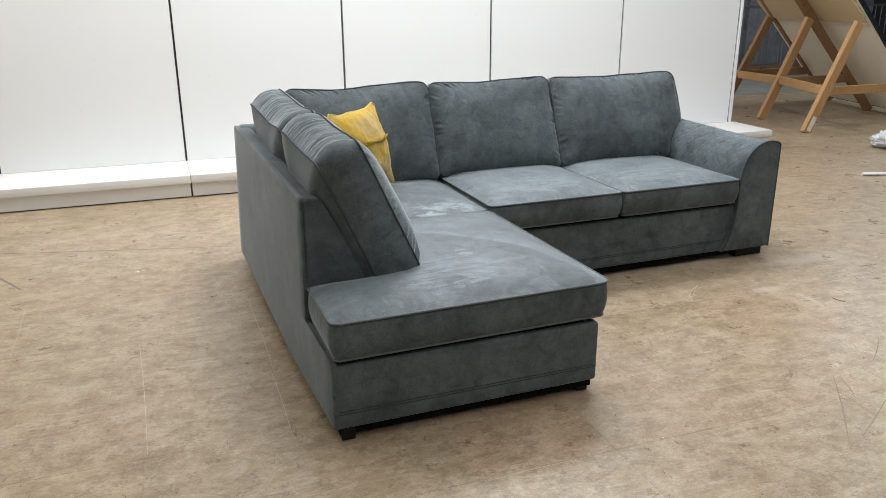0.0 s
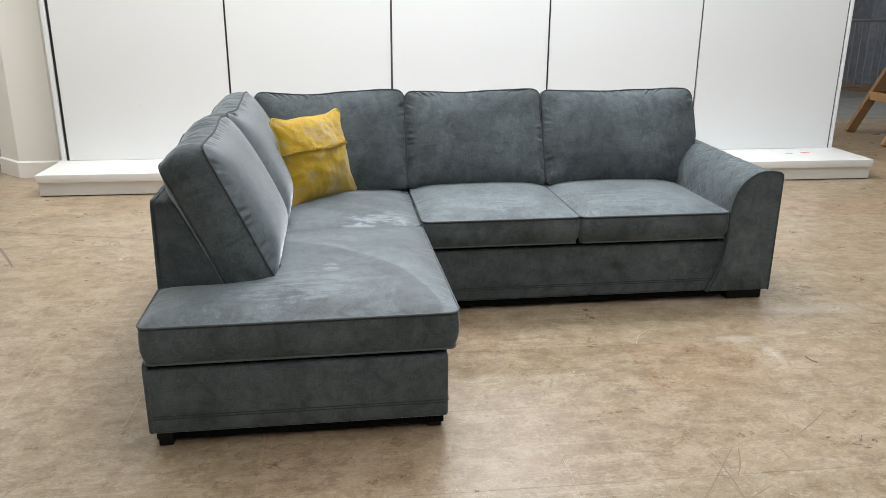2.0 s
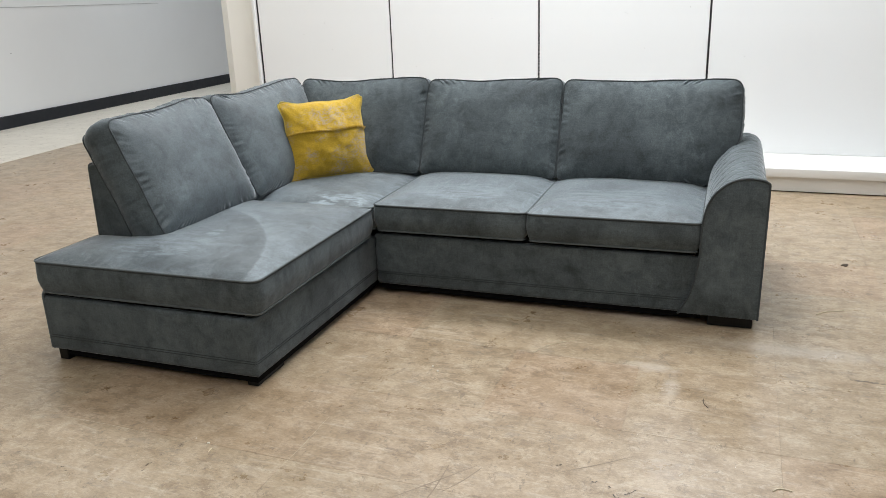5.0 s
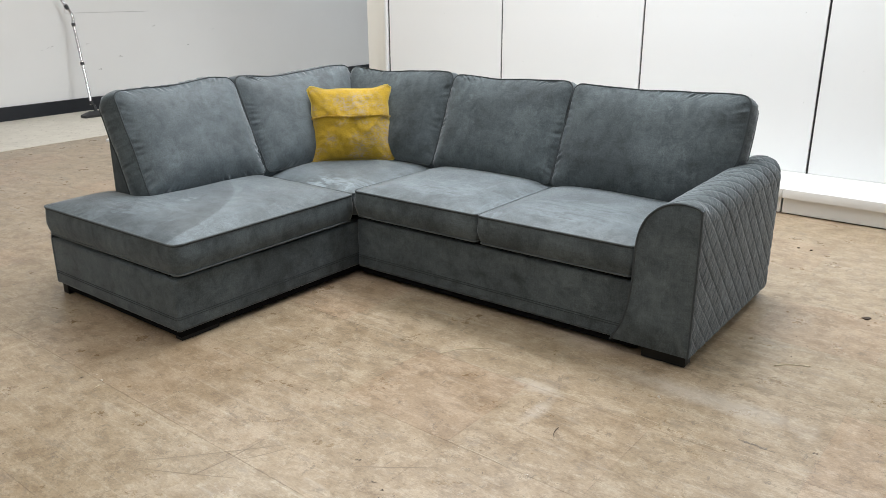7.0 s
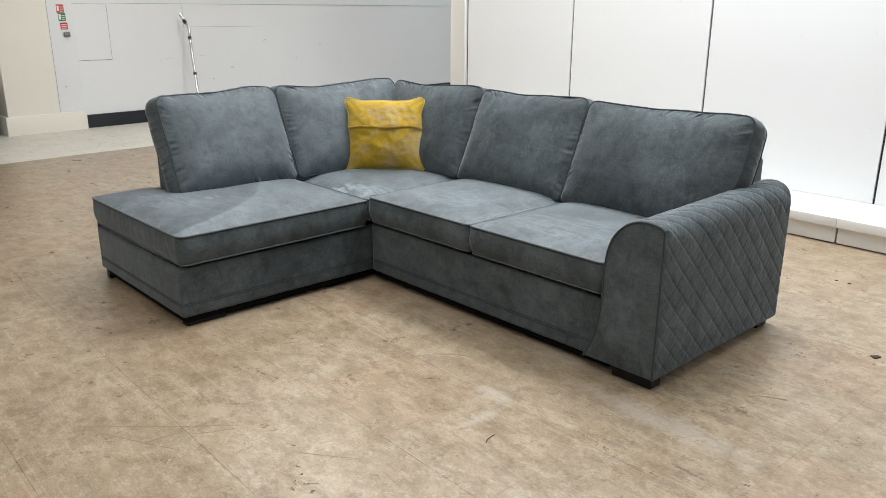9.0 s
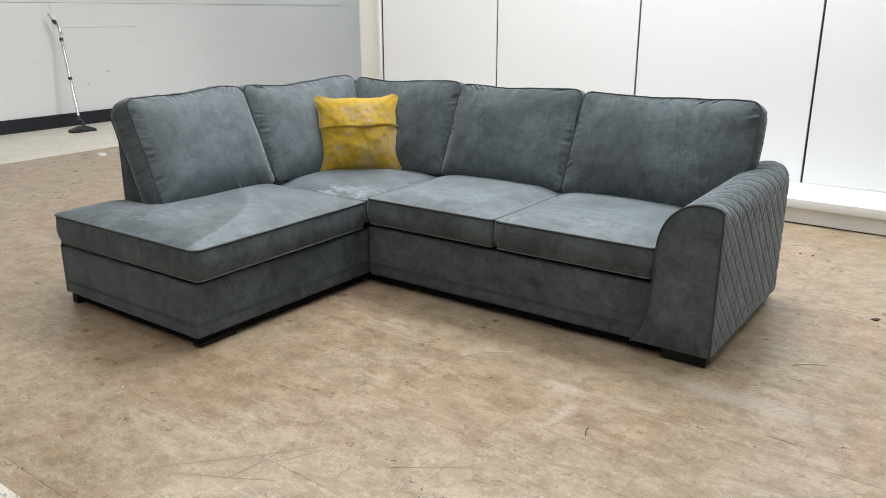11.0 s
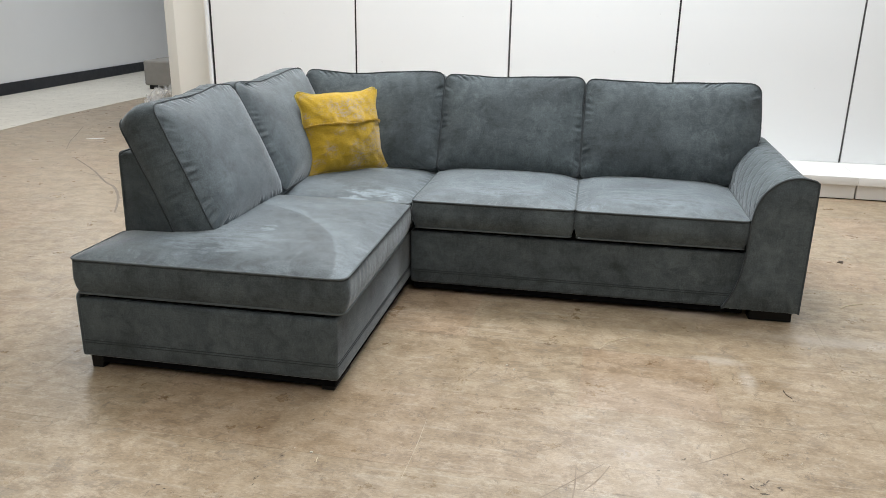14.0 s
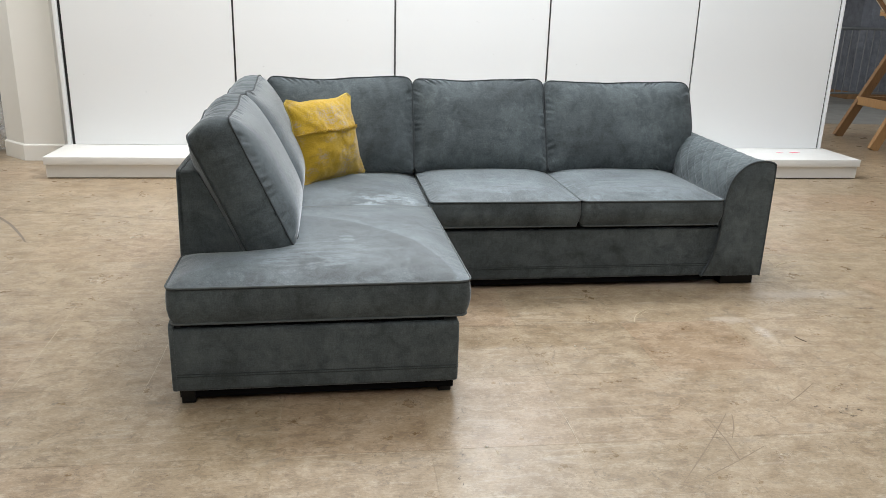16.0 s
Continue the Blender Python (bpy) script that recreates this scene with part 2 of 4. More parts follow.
COLUMN_PAINT = plain("off_white_column_paint", (0.85, 0.84, 0.80), 0.5, vary=0.03, scale=2, bump=0.05)
PIPING = plain("grey_piping", (0.088, 0.103, 0.107), 0.65, vary=0.2, scale=60)
# darker copy of the same piping, with shade painted into its colour
PIPING_DARK = plain("shaded_piping", (0.044, 0.052, 0.056), 0.8, vary=0.2, scale=60)
THREAD = plain("stitch_thread", (0.035, 0.042, 0.046), 0.9, vary=0.2, scale=60)
BLACK_WOOD = plain("black_lacquered_wood", (0.006, 0.006, 0.006), 0.45, vary=0.3, spec=0.25)
CLOTH_AND_SHADE = plain("black_cloth_and_shade", (0.004, 0.004, 0.0045), 0.95, spec=0.1)
YELLOW = mustard("mustard_chenille")
YELLOW_TRIM = plain("yellow_trim", (0.55, 0.42, 0.09), 0.8, vary=0.25, scale=90)
TILE = floor_stone("stone_vinyl", "object")
TILE_REST = floor_stone("stone_vinyl_rest", "island")
k = Nodes("dirty_joint", 0.8)
k.colour(k.ramp(k.noise(k.at((1, 1, 1), "World"), 1.6, 5, 0.7), [(0.40, (0.21, 0.15, 0.09)), (0.50, (0.33, 0.25, 0.165)), (0.60, (0.54, 0.46, 0.35))]))
GROUT = k.m
PANEL = plain("white_laminate", (0.755, 0.765, 0.77), 0.40, vary=0.012, scale=1.2, bump=0.02, wear=0.01)
SHELF = plain("white_plinth_paint", (0.76, 0.75, 0.725), 0.42, vary=0.05, scale=5, bump=0.05)
SLOT = plain("black_upright", (0.014, 0.014, 0.015), 0.5)
SPECK = plain("grey_speck", (0.40, 0.40, 0.39), 0.7)
SLOT_HOLE = plain("slot_metal", (0.16, 0.16, 0.16), 0.5, 0.2)
CREAM = plain("cream_paint", (0.82, 0.79, 0.71), 0.5, vary=0.03, scale=2, bump=0.05)
WALLWHITE = plain("white_wall_paint", (0.80, 0.81, 0.825), 0.55, vary=0.03, scale=1.5, bump=0.05)
NAVY = plain("navy_black_paint", (0.010, 0.013, 0.020), 0.45)
DARKWALL = plain("dark_store_wall", (0.05, 0.05, 0.053), 0.7, vary=0.2, scale=1.0)
k = Nodes("pale_worn_floor", 0.45)
w = k.at((1, 1, 1), "World")
c = k.mix(k.noise(w, 5, 8, 0.7), (0.48, 0.445, 0.38), (0.82, 0.78, 0.70))
c = k.mix(k.math("MULTIPLY", k.ramp(k.noise(w, 17, 8, 0.78), [(0.56, 0.0), (0.62, 1.0)]), 0.55), c, (0.24, 0.205, 0.165))
k.colour(c)
PALEFLOOR = k.m
GREYFLOOR = plain("grey_concrete", (0.23, 0.22, 0.20), 0.5, vary=0.22, scale=1.6)
TAUPE = plain("taupe_fabric", (0.235, 0.222, 0.205), 0.9, vary=0.15, scale=14)
TIMBER = wood("pine_batten", (0.43, 0.245, 0.105))
TIMBER_OLD = wood("aged_pine_batten", (0.25, 0.140, 0.065))
PLY = wood("raw_plywood", (0.60, 0.46, 0.28))
BOARD = plain("off_white_board", (0.78, 0.72, 0.60), 0.7, vary=0.06, scale=3)
STEEL = plain("galvanised_steel", (0.20, 0.205, 0.21), 0.45, 0.7, vary=0.2, scale=20)
CHROME = plain("chrome_tube", (0.62, 0.62, 0.64), 0.18, 1.0, vary=0.05)
BLACKPLASTIC = plain("black_plastic", (0.02, 0.021, 0.024), 0.45)
CLEARBAG = film("clear_plastic_film", (0.82, 0.84, 0.86), 0.70, 0.05)
WHITEBAG = film("white_plastic_film", (0.86, 0.87, 0.88), 0.12)
WRAP = film("grey_stretch_wrap", (0.20, 0.21, 0.235), 0.05, 0.14)
PAPER = plain("white_paper", (0.78, 0.78, 0.77), 0.8, vary=0.05)
RED = plain("red_sign", (0.55, 0.03, 0.04), 0.5)
GREEN = plain("green_sign", (0.02, 0.22, 0.09), 0.5)
PINK = plain("pink_paint_mark", (0.80, 0.20, 0.27), 0.6, vary=0.2, scale=60)
DIRT = plain("dark_dirt", (0.05, 0.035, 0.025), 0.9, vary=0.4, scale=60)
SCRATCH = plain("pale_scratch", (0.50, 0.42, 0.31), 0.45, vary=0.15, scale=40)
SOOT = plain("black_rubber_mark", (0.105, 0.080, 0.058), 0.6, vary=0.5, scale=80)
SCRAPE = plain("dull_scrape", (0.245, 0.185, 0.125), 0.6, vary=0.2, scale=30)
SCUFF = plain("rubber_scuff", (0.20, 0.165, 0.13), 0.6, vary=0.4, scale=30)
STRAW = plain("straw_fibre", (0.62, 0.54, 0.40), 0.8, vary=0.2, scale=60)
CHIP = plain("pale_chip", (0.66, 0.62, 0.55), 0.8, vary=0.2, scale=60)
CEILING = plain("ceiling_tile", (0.48, 0.48, 0.475), 0.8, vary=0.04)

# ---------------------------------------------------------------- mesh helpers


def part(name, bm, material, parent=None, label="", smooth=True, kind=""):
    me = bpy.data.meshes.new(name)
    bmesh.ops.recalc_face_normals(bm, faces=bm.faces)
    bm.to_mesh(me)
    bm.free()
    for m in material if isinstance(material, (list, tuple)) else [material]:
        me.materials.append(m)
    if smooth:
        for f in me.polygons:
            f.use_smooth = True
        try:
            me.set_sharp_from_angle(angle=radians(38))
        except AttributeError:
            pass
    ob = new(name, me)
    if parent is not None:
        ob.parent = parent
    if label or kind:
        tagged(ob, label, kind=kind)
    return ob


def thing(name, m, label, category, group="", kind=""):
    e = new(name)
    e.matrix_world = m
    return tagged(e, label, category, group, kind)


def add_box(bm, lo, hi, bevel=0.0, seg=2, m=None):
    r = bmesh.ops.create_cube(bm, size=1)
    vs = r["verts"]
    for v in vs:
        v.co = Vector([lo[i] + (v.co[i] + 0.5) * (hi[i] - lo[i]) for i in range(3)])
    if bevel:
        es = list({e for v in vs for e in v.link_edges})
        out = bmesh.ops.bevel(bm, geom=es, offset=bevel, segments=seg, profile=0.6, affect="EDGES")
        vs = list({v for f in out["faces"] for v in f.verts} | {v for v in vs if v.is_valid})
    if m is not None:
        bmesh.ops.transform(bm, matrix=m, verts=[v for v in vs if v.is_valid])
    return bm


def box(lo, hi, bevel=0.0, seg=2):
    return add_box(bmesh.new(), lo, hi, bevel, seg)


def add_loft(bm, rings, closed=True, cap0=True, cap1=True):
    rows = [[bm.verts.new(p) for p in ring] for ring in rings]
    n = len(rows[0])
    for a, b in zip(rows, rows[1:]):
        for i in range(n if closed else n - 1):
            j = (i + 1) % n
            bm.faces.new((a[i], a[j], b[j], b[i]))
    if closed and cap0:
        bm.faces.new(list(reversed(rows[0])))
    if closed and cap1:
        bm.faces.new(rows[-1])
    return rows


def add_tube(bm, pts, r, seg=8, closed=False):
    pts = [Vector(p) for p in pts]
    rings = []
    n = len(pts)
    up = None
    for i, p in enumerate(pts):
        if closed:
            d = pts[(i + 1) % n] - pts[i - 1]
        else:
            d = pts[min(i + 1, n - 1)] - pts[max(i - 1, 0)]
        d.normalize()
        if up is None:
            up = d.orthogonal().normalized()
        side = d.cross(up)
        if side.length < 1e-6:
            side = d.orthogonal()
        side.normalize()
        up = side.cross(d).normalized()
        rr = r[i] if isinstance(r, (list, tuple)) else r
        rings.append([p + rr * (math.cos(2 * math.pi * k / seg) * up + math.sin(2 * math.pi * k / seg) * side) for k in range(seg)])
    if closed:
        rows = add_loft(bm, rings, True, False, False)
        a, b = rows[-1], rows[0]
        best = min(range(seg), key=lambda s: (a[0].co - b[s].co).length)
        for k in range(seg):
            bm.faces.new((a[k], a[(k + 1) % seg], b[(k + 1 + best) % seg], b[(k + best) % seg]))
    else:
        add_loft(bm, rings)
    return bm


def beam(a, b, w, h, up=(0, 0, 1)):
    """A sawn batten from a to b, w across and h along up."""
    a, b = Vector(a), Vector(b)
    d = (b - a).normalized()
    s = d.cross(Vector(up)).normalized()
    u = s.cross(d).normalized()
    m = Matrix((s, u, d)).transposed().to_4x4()
    m.translation = a
    return add_box(bmesh.new(), (-w / 2, -h / 2, 0), (w / 2, h / 2, (b - a).length), 0.003, 1, m)


def smooth_line(pts, per=8, closed=False):
    """Catmull-Rom through the points."""
    n = len(pts)
    out = []
    for i in range(n if closed else n - 1):
        p = [Vector(pts[(i + k) % n] if closed else pts[min(max(i + k, 0), n - 1)]) for k in (-1, 0, 1, 2)]
        for j in range(per):
            t = j / per
            out.append(0.5 * (2 * p[1] + (p[2] - p[0]) * t + (2 * p[0] - 5 * p[1] + 4 * p[2] - p[3]) * t * t + (3 * p[1] - p[0] - 3 * p[2] + p[3]) * t ** 3))
    if not closed:
        out.append(Vector(pts[-1]))
    return out


def rounded(corners, r, step=0.02, arc=6):
    """A closed outline with rounded corners, evenly split along its sides."""
    n = len(corners)
    out = []
    for i in range(n):
        a, b, c = (Vector(corners[(i + k) % n]) for k in (-1, 0, 1))
        rr = r[i] if isinstance(r, (list, tuple)) else r
        d0, d1 = (a - b).normalized(), (c - b).normalized()
        p0, p1 = b + d0 * rr, b + d1 * rr
        for k in range(arc + 1):
            t = k / arc
            out.append((1 - t) ** 2 * p0 + 2 * t * (1 - t) * b + t * t * p1)
        r2 = r[(i + 1) % n] if isinstance(r, (list, tuple)) else r
        end = c - (c - b).normalized() * r2
        m = max(1, int((end - p1).length / step))
        for k in range(1, m):
            out.append(p1.lerp(end, k / m))
    return out


FRONT_R = (1.0, 0.993, 0.983, 0.972, 0.958, 0.942, 0.92, 0.89, 0.85, 0.78, 0.68, 0.56, 0.43, 0.30, 0.17, 0.06)


def cushion(name, parent, outline, centre, thick, crown, m, material, label="", seed=0.0, pucker=0.003, back=0.02, power=2.2, low=0.0, bulge=0.012, piping=True, dent=0.004, tuck=0.0, trim=None):
    """A boxed cushion: crowned front, boxing strip, back, with piping along both seams. The seam plane is u, v; the front looks along +w."""
    c = Vector(centre)
    n = len(outline)
    vmin, vmax = min(p[1] for p in outline), max(p[1] for p in outline)
    rings = []
    border = np.array([(p[0], p[1]) for p in outline])
    ds = np.linalg.norm(np.roll(border, -1, 0) - border, axis=1)
    mid = (np.roll(border, -1, 0) + border) / 2

    def depth(q):
        d = np.sqrt((mid[:, 0] - q[0]) ** 2 + (mid[:, 1] - q[1]) ** 2) + 1e-4
        return float((ds / d ** 3).sum() ** -0.5)

    deepest = max(depth(c + (p - c) * r) for r in (0.0, 0.2, 0.4) for p in outline[::12])
    for r in reversed(FRONT_R):
        ring = []
        for i, p in enumerate(outline):
            q = c + (p - c) * r
            h = 0.0 if r == 1.0 else crown * (1 - max(0.0, 1 - depth(q) / deepest) ** power)
            h *= 1 - low * ((q[1] - vmin) / (vmax - vmin) - 0.4)
            h += dent * noise.noise((q[0] * 5 + seed, q[1] * 5, seed)) * (1 - r ** 4)
            gather = min(1.0, max(0.0, 0.45 + 1.1 * noise.noise((p[0] * 6 + seed, p[1] * 6, 8.0))))
            h += pucker * 1.9 * gather * noise.noise((p[0] * 50 + seed, p[1] * 50, 3.0 + r * 2)) * math.exp(-((r - 0.955) / 0.045) ** 2)
            ring.append((q[0], q[1], h))
        rings.append(ring)
    inward = []
    for i, p in enumerate(outline):
        d = outline[(i + 1) % n] - outline[i - 1]
        inward.append(Vector((d[1], -d[0])).normalized())
    for s in (0.06, 0.2, 0.4, 0.6, 0.8, 0.94):
        ring = []
        for i, p in enumerate(outline):
            crease = 0.22 - abs(noise.noise((p[0] * 34 + seed, p[1] * 34, 1.4 * s))) + 0.45 * noise.noise((p[0] * 70, p[1] * 70 + seed, 3 * s))
            b = bulge * math.sin(math.pi * s) + pucker * 0.85 * crease * math.sin(math.pi * s) ** 0.4
            q = p + inward[i] * (b - tuck * max(0.0, (s - 0.5) / 0.5) ** 2)
            ring.append((q[0], q[1], -thick * s))
        rings.append(ring)
    low_edge = [p - inward[i] * tuck for i, p in enumerate(outline)]
    for r in (1.0, 0.97, 0.9, 0.75, 0.5, 0.2):
        rings.append([((c + (p - c) * r)[0], (c + (p - c) * r)[1], -thick - back * (1 - r ** 2)) for p in low_edge])
    bm = bmesh.new()
    add_loft(bm, rings)
    bmesh.ops.transform(bm, matrix=m, verts=bm.verts)
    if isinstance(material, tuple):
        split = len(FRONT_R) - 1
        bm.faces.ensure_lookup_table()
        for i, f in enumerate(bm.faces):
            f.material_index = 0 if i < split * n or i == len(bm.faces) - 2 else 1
    ob = part(name, bm, material, parent, label)
    if piping:
        for w, edge_line in ((0.0, outline), (-thick, low_edge)):
            bm = bmesh.new()
            add_tube(bm, [m @ Vector((p[0] + inward[i][0] * 0.002, p[1] + inward[i][1] * 0.002, w)) for i, p in enumerate(edge_line)], 0.0032 if trim else 0.0037, 7, True)
            part("piping", bm, trim or PIPING, ob)
        bm = bmesh.new()
        add_tube(bm, [m @ Vector((p[0] + inward[i][0] * 0.0005, p[1] + inward[i][1] * 0.0005, -0.0065)) for i, p in enumerate(outline)], 0.0022, 5, True)
        part("seam", bm, THREAD, ob)
    return ob


# ---------------------------------------------------------------- the hall
def structure(name, bm, material, label, category, smooth=False):
    ob = part(name, bm, material, None, "", smooth)
    return tagged(ob, label, category, kind="structure")


structure("floor", box((-9, -6, -0.3), (13, 17, -0.0012)), GROUT, "dirty screed under the stone-look floor tiles", "floor")
bm = bmesh.new()
add_loft(bm, [[(-9, -6, z), (-2.9, -6, z), (-3.11, 2.5, z), (-3.23, 4.5, z), (-3.45, 7.0, z), (-3.52, 9.0, z), (-3.75, 17, z), (-9, 17, z)] for z in (-0.002, 0.003)])
structure("floor_pale", bm, PALEFLOOR, "pale worn concrete strip beside the beige tiles", "floor")
bm = bmesh.new()
add_loft(bm, [[(-3.6, 16.9, z), (-3.3, 11.2, z), (4.0, 8.6, z), (13, 8.2, z), (13, 16.9, z)] for z in (-0.002, 0.002)])
structure("floor_grey", bm, GREYFLOOR, "grey concrete floor beyond the tiled area", "floor")
k = Nodes("worn_white_floor_paint", 0.4)
w = k.at((1, 1, 1), "World")
paint = k.mix(k.noise(w, 12, 6, 0.7), (0.52, 0.47, 0.39), (0.80, 0.76, 0.69))
worn = k.ramp(k.noise(k.at((1.0, 3.2, 1), "World", (0, 0, 0.5)), 30, 6, 0.75), [(0.56, 0.0), (0.60, 1.0)])
k.colour(k.mix(k.math("MULTIPLY", worn, 0.75), paint, (0.10, 0.085, 0.07)))
structure("floor_white", box((-2.5, -5.8, -0.001), (1.95, 1.162, 0.0022)), k.m, "white painted floor section with dark scratches", "floor")
structure("ceiling", box((-9, -6, CEIL), (13, 17, CEIL + 0.2)), CEILING, "pale ceiling over the sales hall", "ceiling")
structure("wall_south", box((-9, -6.2, 0), (13, -6, CEIL)), WALLWHITE, "plain white wall closing the hall", "wall")
structure("wall_east", box((13, -6.2, 0), (13.2, 17, CEIL)), DARKWALL, "plain dark wall closing the hall", "wall")
structure("wall_north", box((-9, 17, 0), (13.2, 17.2, CEIL)), WALLWHITE, "white wall at the far end of the hall", "wall")
structure("baseboard_north", box((4.0, 16.975, 0), (13.0, 16.998, 0.15), 0.004, 1), NAVY, "black skirting along the far white wall", "skirting", True)

# west wall, slightly turned, with a curved far end and a black skirting
WEST = pose(-4.83, 3.62, 0, 0, 0, 4.5)


def west(name, bm, material, label, category, smooth=False):
    ob = structure(name, bm, material, label, category, smooth)
    ob.matrix_world = WEST
    return ob


prof = [(0, 0), (9.6, 0), (9.6, 0.55), (9.5, 0.95), (9.2, 1.45), (8.5, 2.1), (7.8, 2.7), (6.8, 3.2), (5.6, CEIL), (0, CEIL)]
bm = bmesh.new()
add_loft(bm, [[(x, y, z) for y, z in prof] for x in (-0.2, 0.0)])
west("wall_west", bm, WALLWHITE, "white wall with a curved far end", "wall")
west("baseboard", box((0.002, 0.0, 0), (0.022, 9.6, 0.148), 0.004, 1), NAVY, "tall black skirting along the white wall", "skirting", True)
west("pilaster_strip", box((-0.25, -0.268, 0), (0.03, -0.004, CEIL), 0.004, 2), WALLWHITE, "white painted strip beside the cream pilaster", "pilaster", True)
bm = box((-0.25, -0.80, 0), (0.05, -0.27, CEIL), 0.02, 2)
west("pilaster", bm, CREAM, "cream painted pilaster beside the white wall", "pilaster", True)
west("pilaster_base", box((-0.25, -0.83, 0), (0.075, 0.0, 0.20), 0.008, 2), CREAM, "cream base block of the pilaster", "skirting", True)
west("wall_recess", box((-0.9, -9.5, 0), (-0.7, -0.80, CEIL)), WALLWHITE, "white wall set back beyond the pilaster", "wall")
west("store_cupboard", box((-0.68, -1.9, 0.0), (0.0, -0.95, 0.52), 0.01, 2), NAVY, "black cupboard beside the cream pilaster", "cupboard", True)

# hatch outline and seams on the white wall
hatch = thing("wall_hatch", WEST, "white access hatch with a dark gap round it", "hatch", kind="structure")
part("gap", box((0.001, 0.012, 0.735), (0.003, 0.385, 1.335)), SLOT, hatch, smooth=False)
part("hatch_panel", box((0.002, 0.011, 0.7385), (0.006, 0.3815, 1.3325), 0.001, 1), WALLWHITE, hatch, smooth=False)
SEAM = plain("filled_joint", (0.30, 0.30, 0.31), 0.7)
west("wall_seam", box((0.0, 1.29, 1.075), (0.0025, 2.35, 1.078)), SEAM, "thin horizontal joint across the white wall", "seam")
west("wall_seam_upright", box((0.0, 1.287, 1.079), (0.0025, 1.2895, 1.338)), SEAM, "thin upright joint in the white wall", "seam")
west("wall_seam_top", box((0.0, 0.42, 1.340), (0.004, 6.2, 1.3435)), SEAM, "long horizontal joint along the white wall", "seam")
west("corner_bead", box((-0.1, -0.0035, 0.201), (0.012, 0.010, CEIL), 0.003, 2), WALLWHITE, "raised white bead beside the pilaster strip", "trim", True)
west("strip_joint", box((0.0285, -0.262, 0.201), (0.0312, -0.2585, CEIL)), SEAM, "thin upright joint beside the cream pilaster", "seam")

# north-west corner beyond the column
structure("wall_store", box((-8.5, 15.6, 0), (-3.0, 15.8, CEIL)), DARKWALL, "dark wall beyond the opening", "wall")
structure("wall_low", box((-8.4, 15.35, 0), (-3.2, 15.598, 0.50)), WALLWHITE, "low white wall beyond the opening", "wall")
door = thing("door_1", pose(-5.65, 14.6, 0, 0, 0, 4), "navy blue door with paper notices", "door", kind="structure")
part("leaf", box((-0.50, 0, 0.01), (0.45, 0.045, 2.05), 0.004, 1), NAVY, door)
part("notice", box((-0.30, -0.004, 0.96), (0.05, -0.001, 1.35)), PAPER, door, "white paper notice", False)
bm = bmesh.new()
add_box(bm, (-0.465, -0.012, 0.36), (-0.395, -0.001, 0.47), 0.003, 1)
add_tube(bm, [(-0.43, -0.012, 0.40), (-0.43, -0.04, 0.42), (-0.43, -0.012, 0.44)], 0.006)
part("handle", bm, STEEL, door, "small steel latch")

# octagonal column
col = thing("column", pose(-1.277, 6.405, 0), "off-white octagonal column on a plain base", "column", kind="structure")


def octagon(a, z):
    r = a / math.cos(math.pi / 8)
    ring = [(r * math.cos(math.pi / 8 + k * math.pi / 4), r * math.sin(math.pi / 8 + k * math.pi / 4)) for k in range(8)]
    return [(x, y, z) for x, y in ring]


bm = bmesh.new()
add_loft(bm, [octagon(0.358, z) for z in (0.1, CEIL)])
part("shaft", bm, COLUMN_PAINT, col, smooth=False)
bm = bmesh.new()
add_loft(bm, [octagon(0.374, 0), octagon(0.374, 0.118), octagon(0.363, 0.128)])
part("base", bm, COLUMN_PAINT, col, smooth=False)

# ---------------------------------------------------------------- display wall
RACK = pose(0, 5.872, 0)
PLINTH = pose(0, 5.90, 0)
JOINTS = (-1.06, 0.221, 1.431, 2.641, 3.856, 5.136)
UPRIGHTS = (-1.0, 0.221, 1.431, 2.641, 3.856, 5.068)
rack = thing("display_wall", RACK, "white panelled display wall with black slotted uprights", "display wall", kind="structure")
for i in range(5):
    part("wall_panel", box((UPRIGHTS[i] + 0.007, 0.0, 0.159), (UPRIGHTS[i + 1] - 0.007, 0.03, 2.4), 0.002, 1), PANEL, rack)
for i, x in enumerate(UPRIGHTS):
    bm = box((x - 0.014, 0.012, 0.0), (x + 0.014, 0.05, 2.4))
    up = part("upright", bm, SLOT, rack, "black slotted steel upright", False)
    if i in (2, 4):
        bm = bmesh.new()
        for k in range(90):
            add_box(bm, (x - 0.004, 0.0085, 0.16 + k * 0.025), (x + 0.004, 0.0118, 0.172 + k * 0.025))
        part("slots", bm, SLOT_HOLE, up, smooth=False)
part("end_post", box((UPRIGHTS[0] - 0.045, -0.012, 0.0), (UPRIGHTS[0] - 0.016, 0.06, 2.4), 0.003, 1), PANEL, rack)
part("end_post", box((UPRIGHTS[5] + 0.006, -0.010, 0.0), (UPRIGHTS[5] + 0.030, 0.06, 2.4), 0.003, 1), PANEL, rack)
part("back_panel", box((UPRIGHTS[0] - 0.03, 0.052, 0.0), (UPRIGHTS[5] + 0.02, 0.09, 2.4)), PANEL, rack, smooth=False)

bm = bmesh.new()
speck_rng = random.Random(8)
for _ in range(26):
    sx, sz, sr = speck_rng.uniform(UPRIGHTS[0] + 0.05, UPRIGHTS[5] - 0.05), speck_rng.uniform(0.25, 1.5), speck_rng.uniform(0.0012, 0.0026)
    add_box(bm, (sx - sr, -0.0006, sz - sr), (sx + sr, 0.001, sz + sr * speck_rng.uniform(0.6, 1.6)))
specks = part("specks", bm, SPECK, rack, "tiny dark specks on the panels", False)
tagged(specks, "tiny dark specks on the panels", kind="stuff")

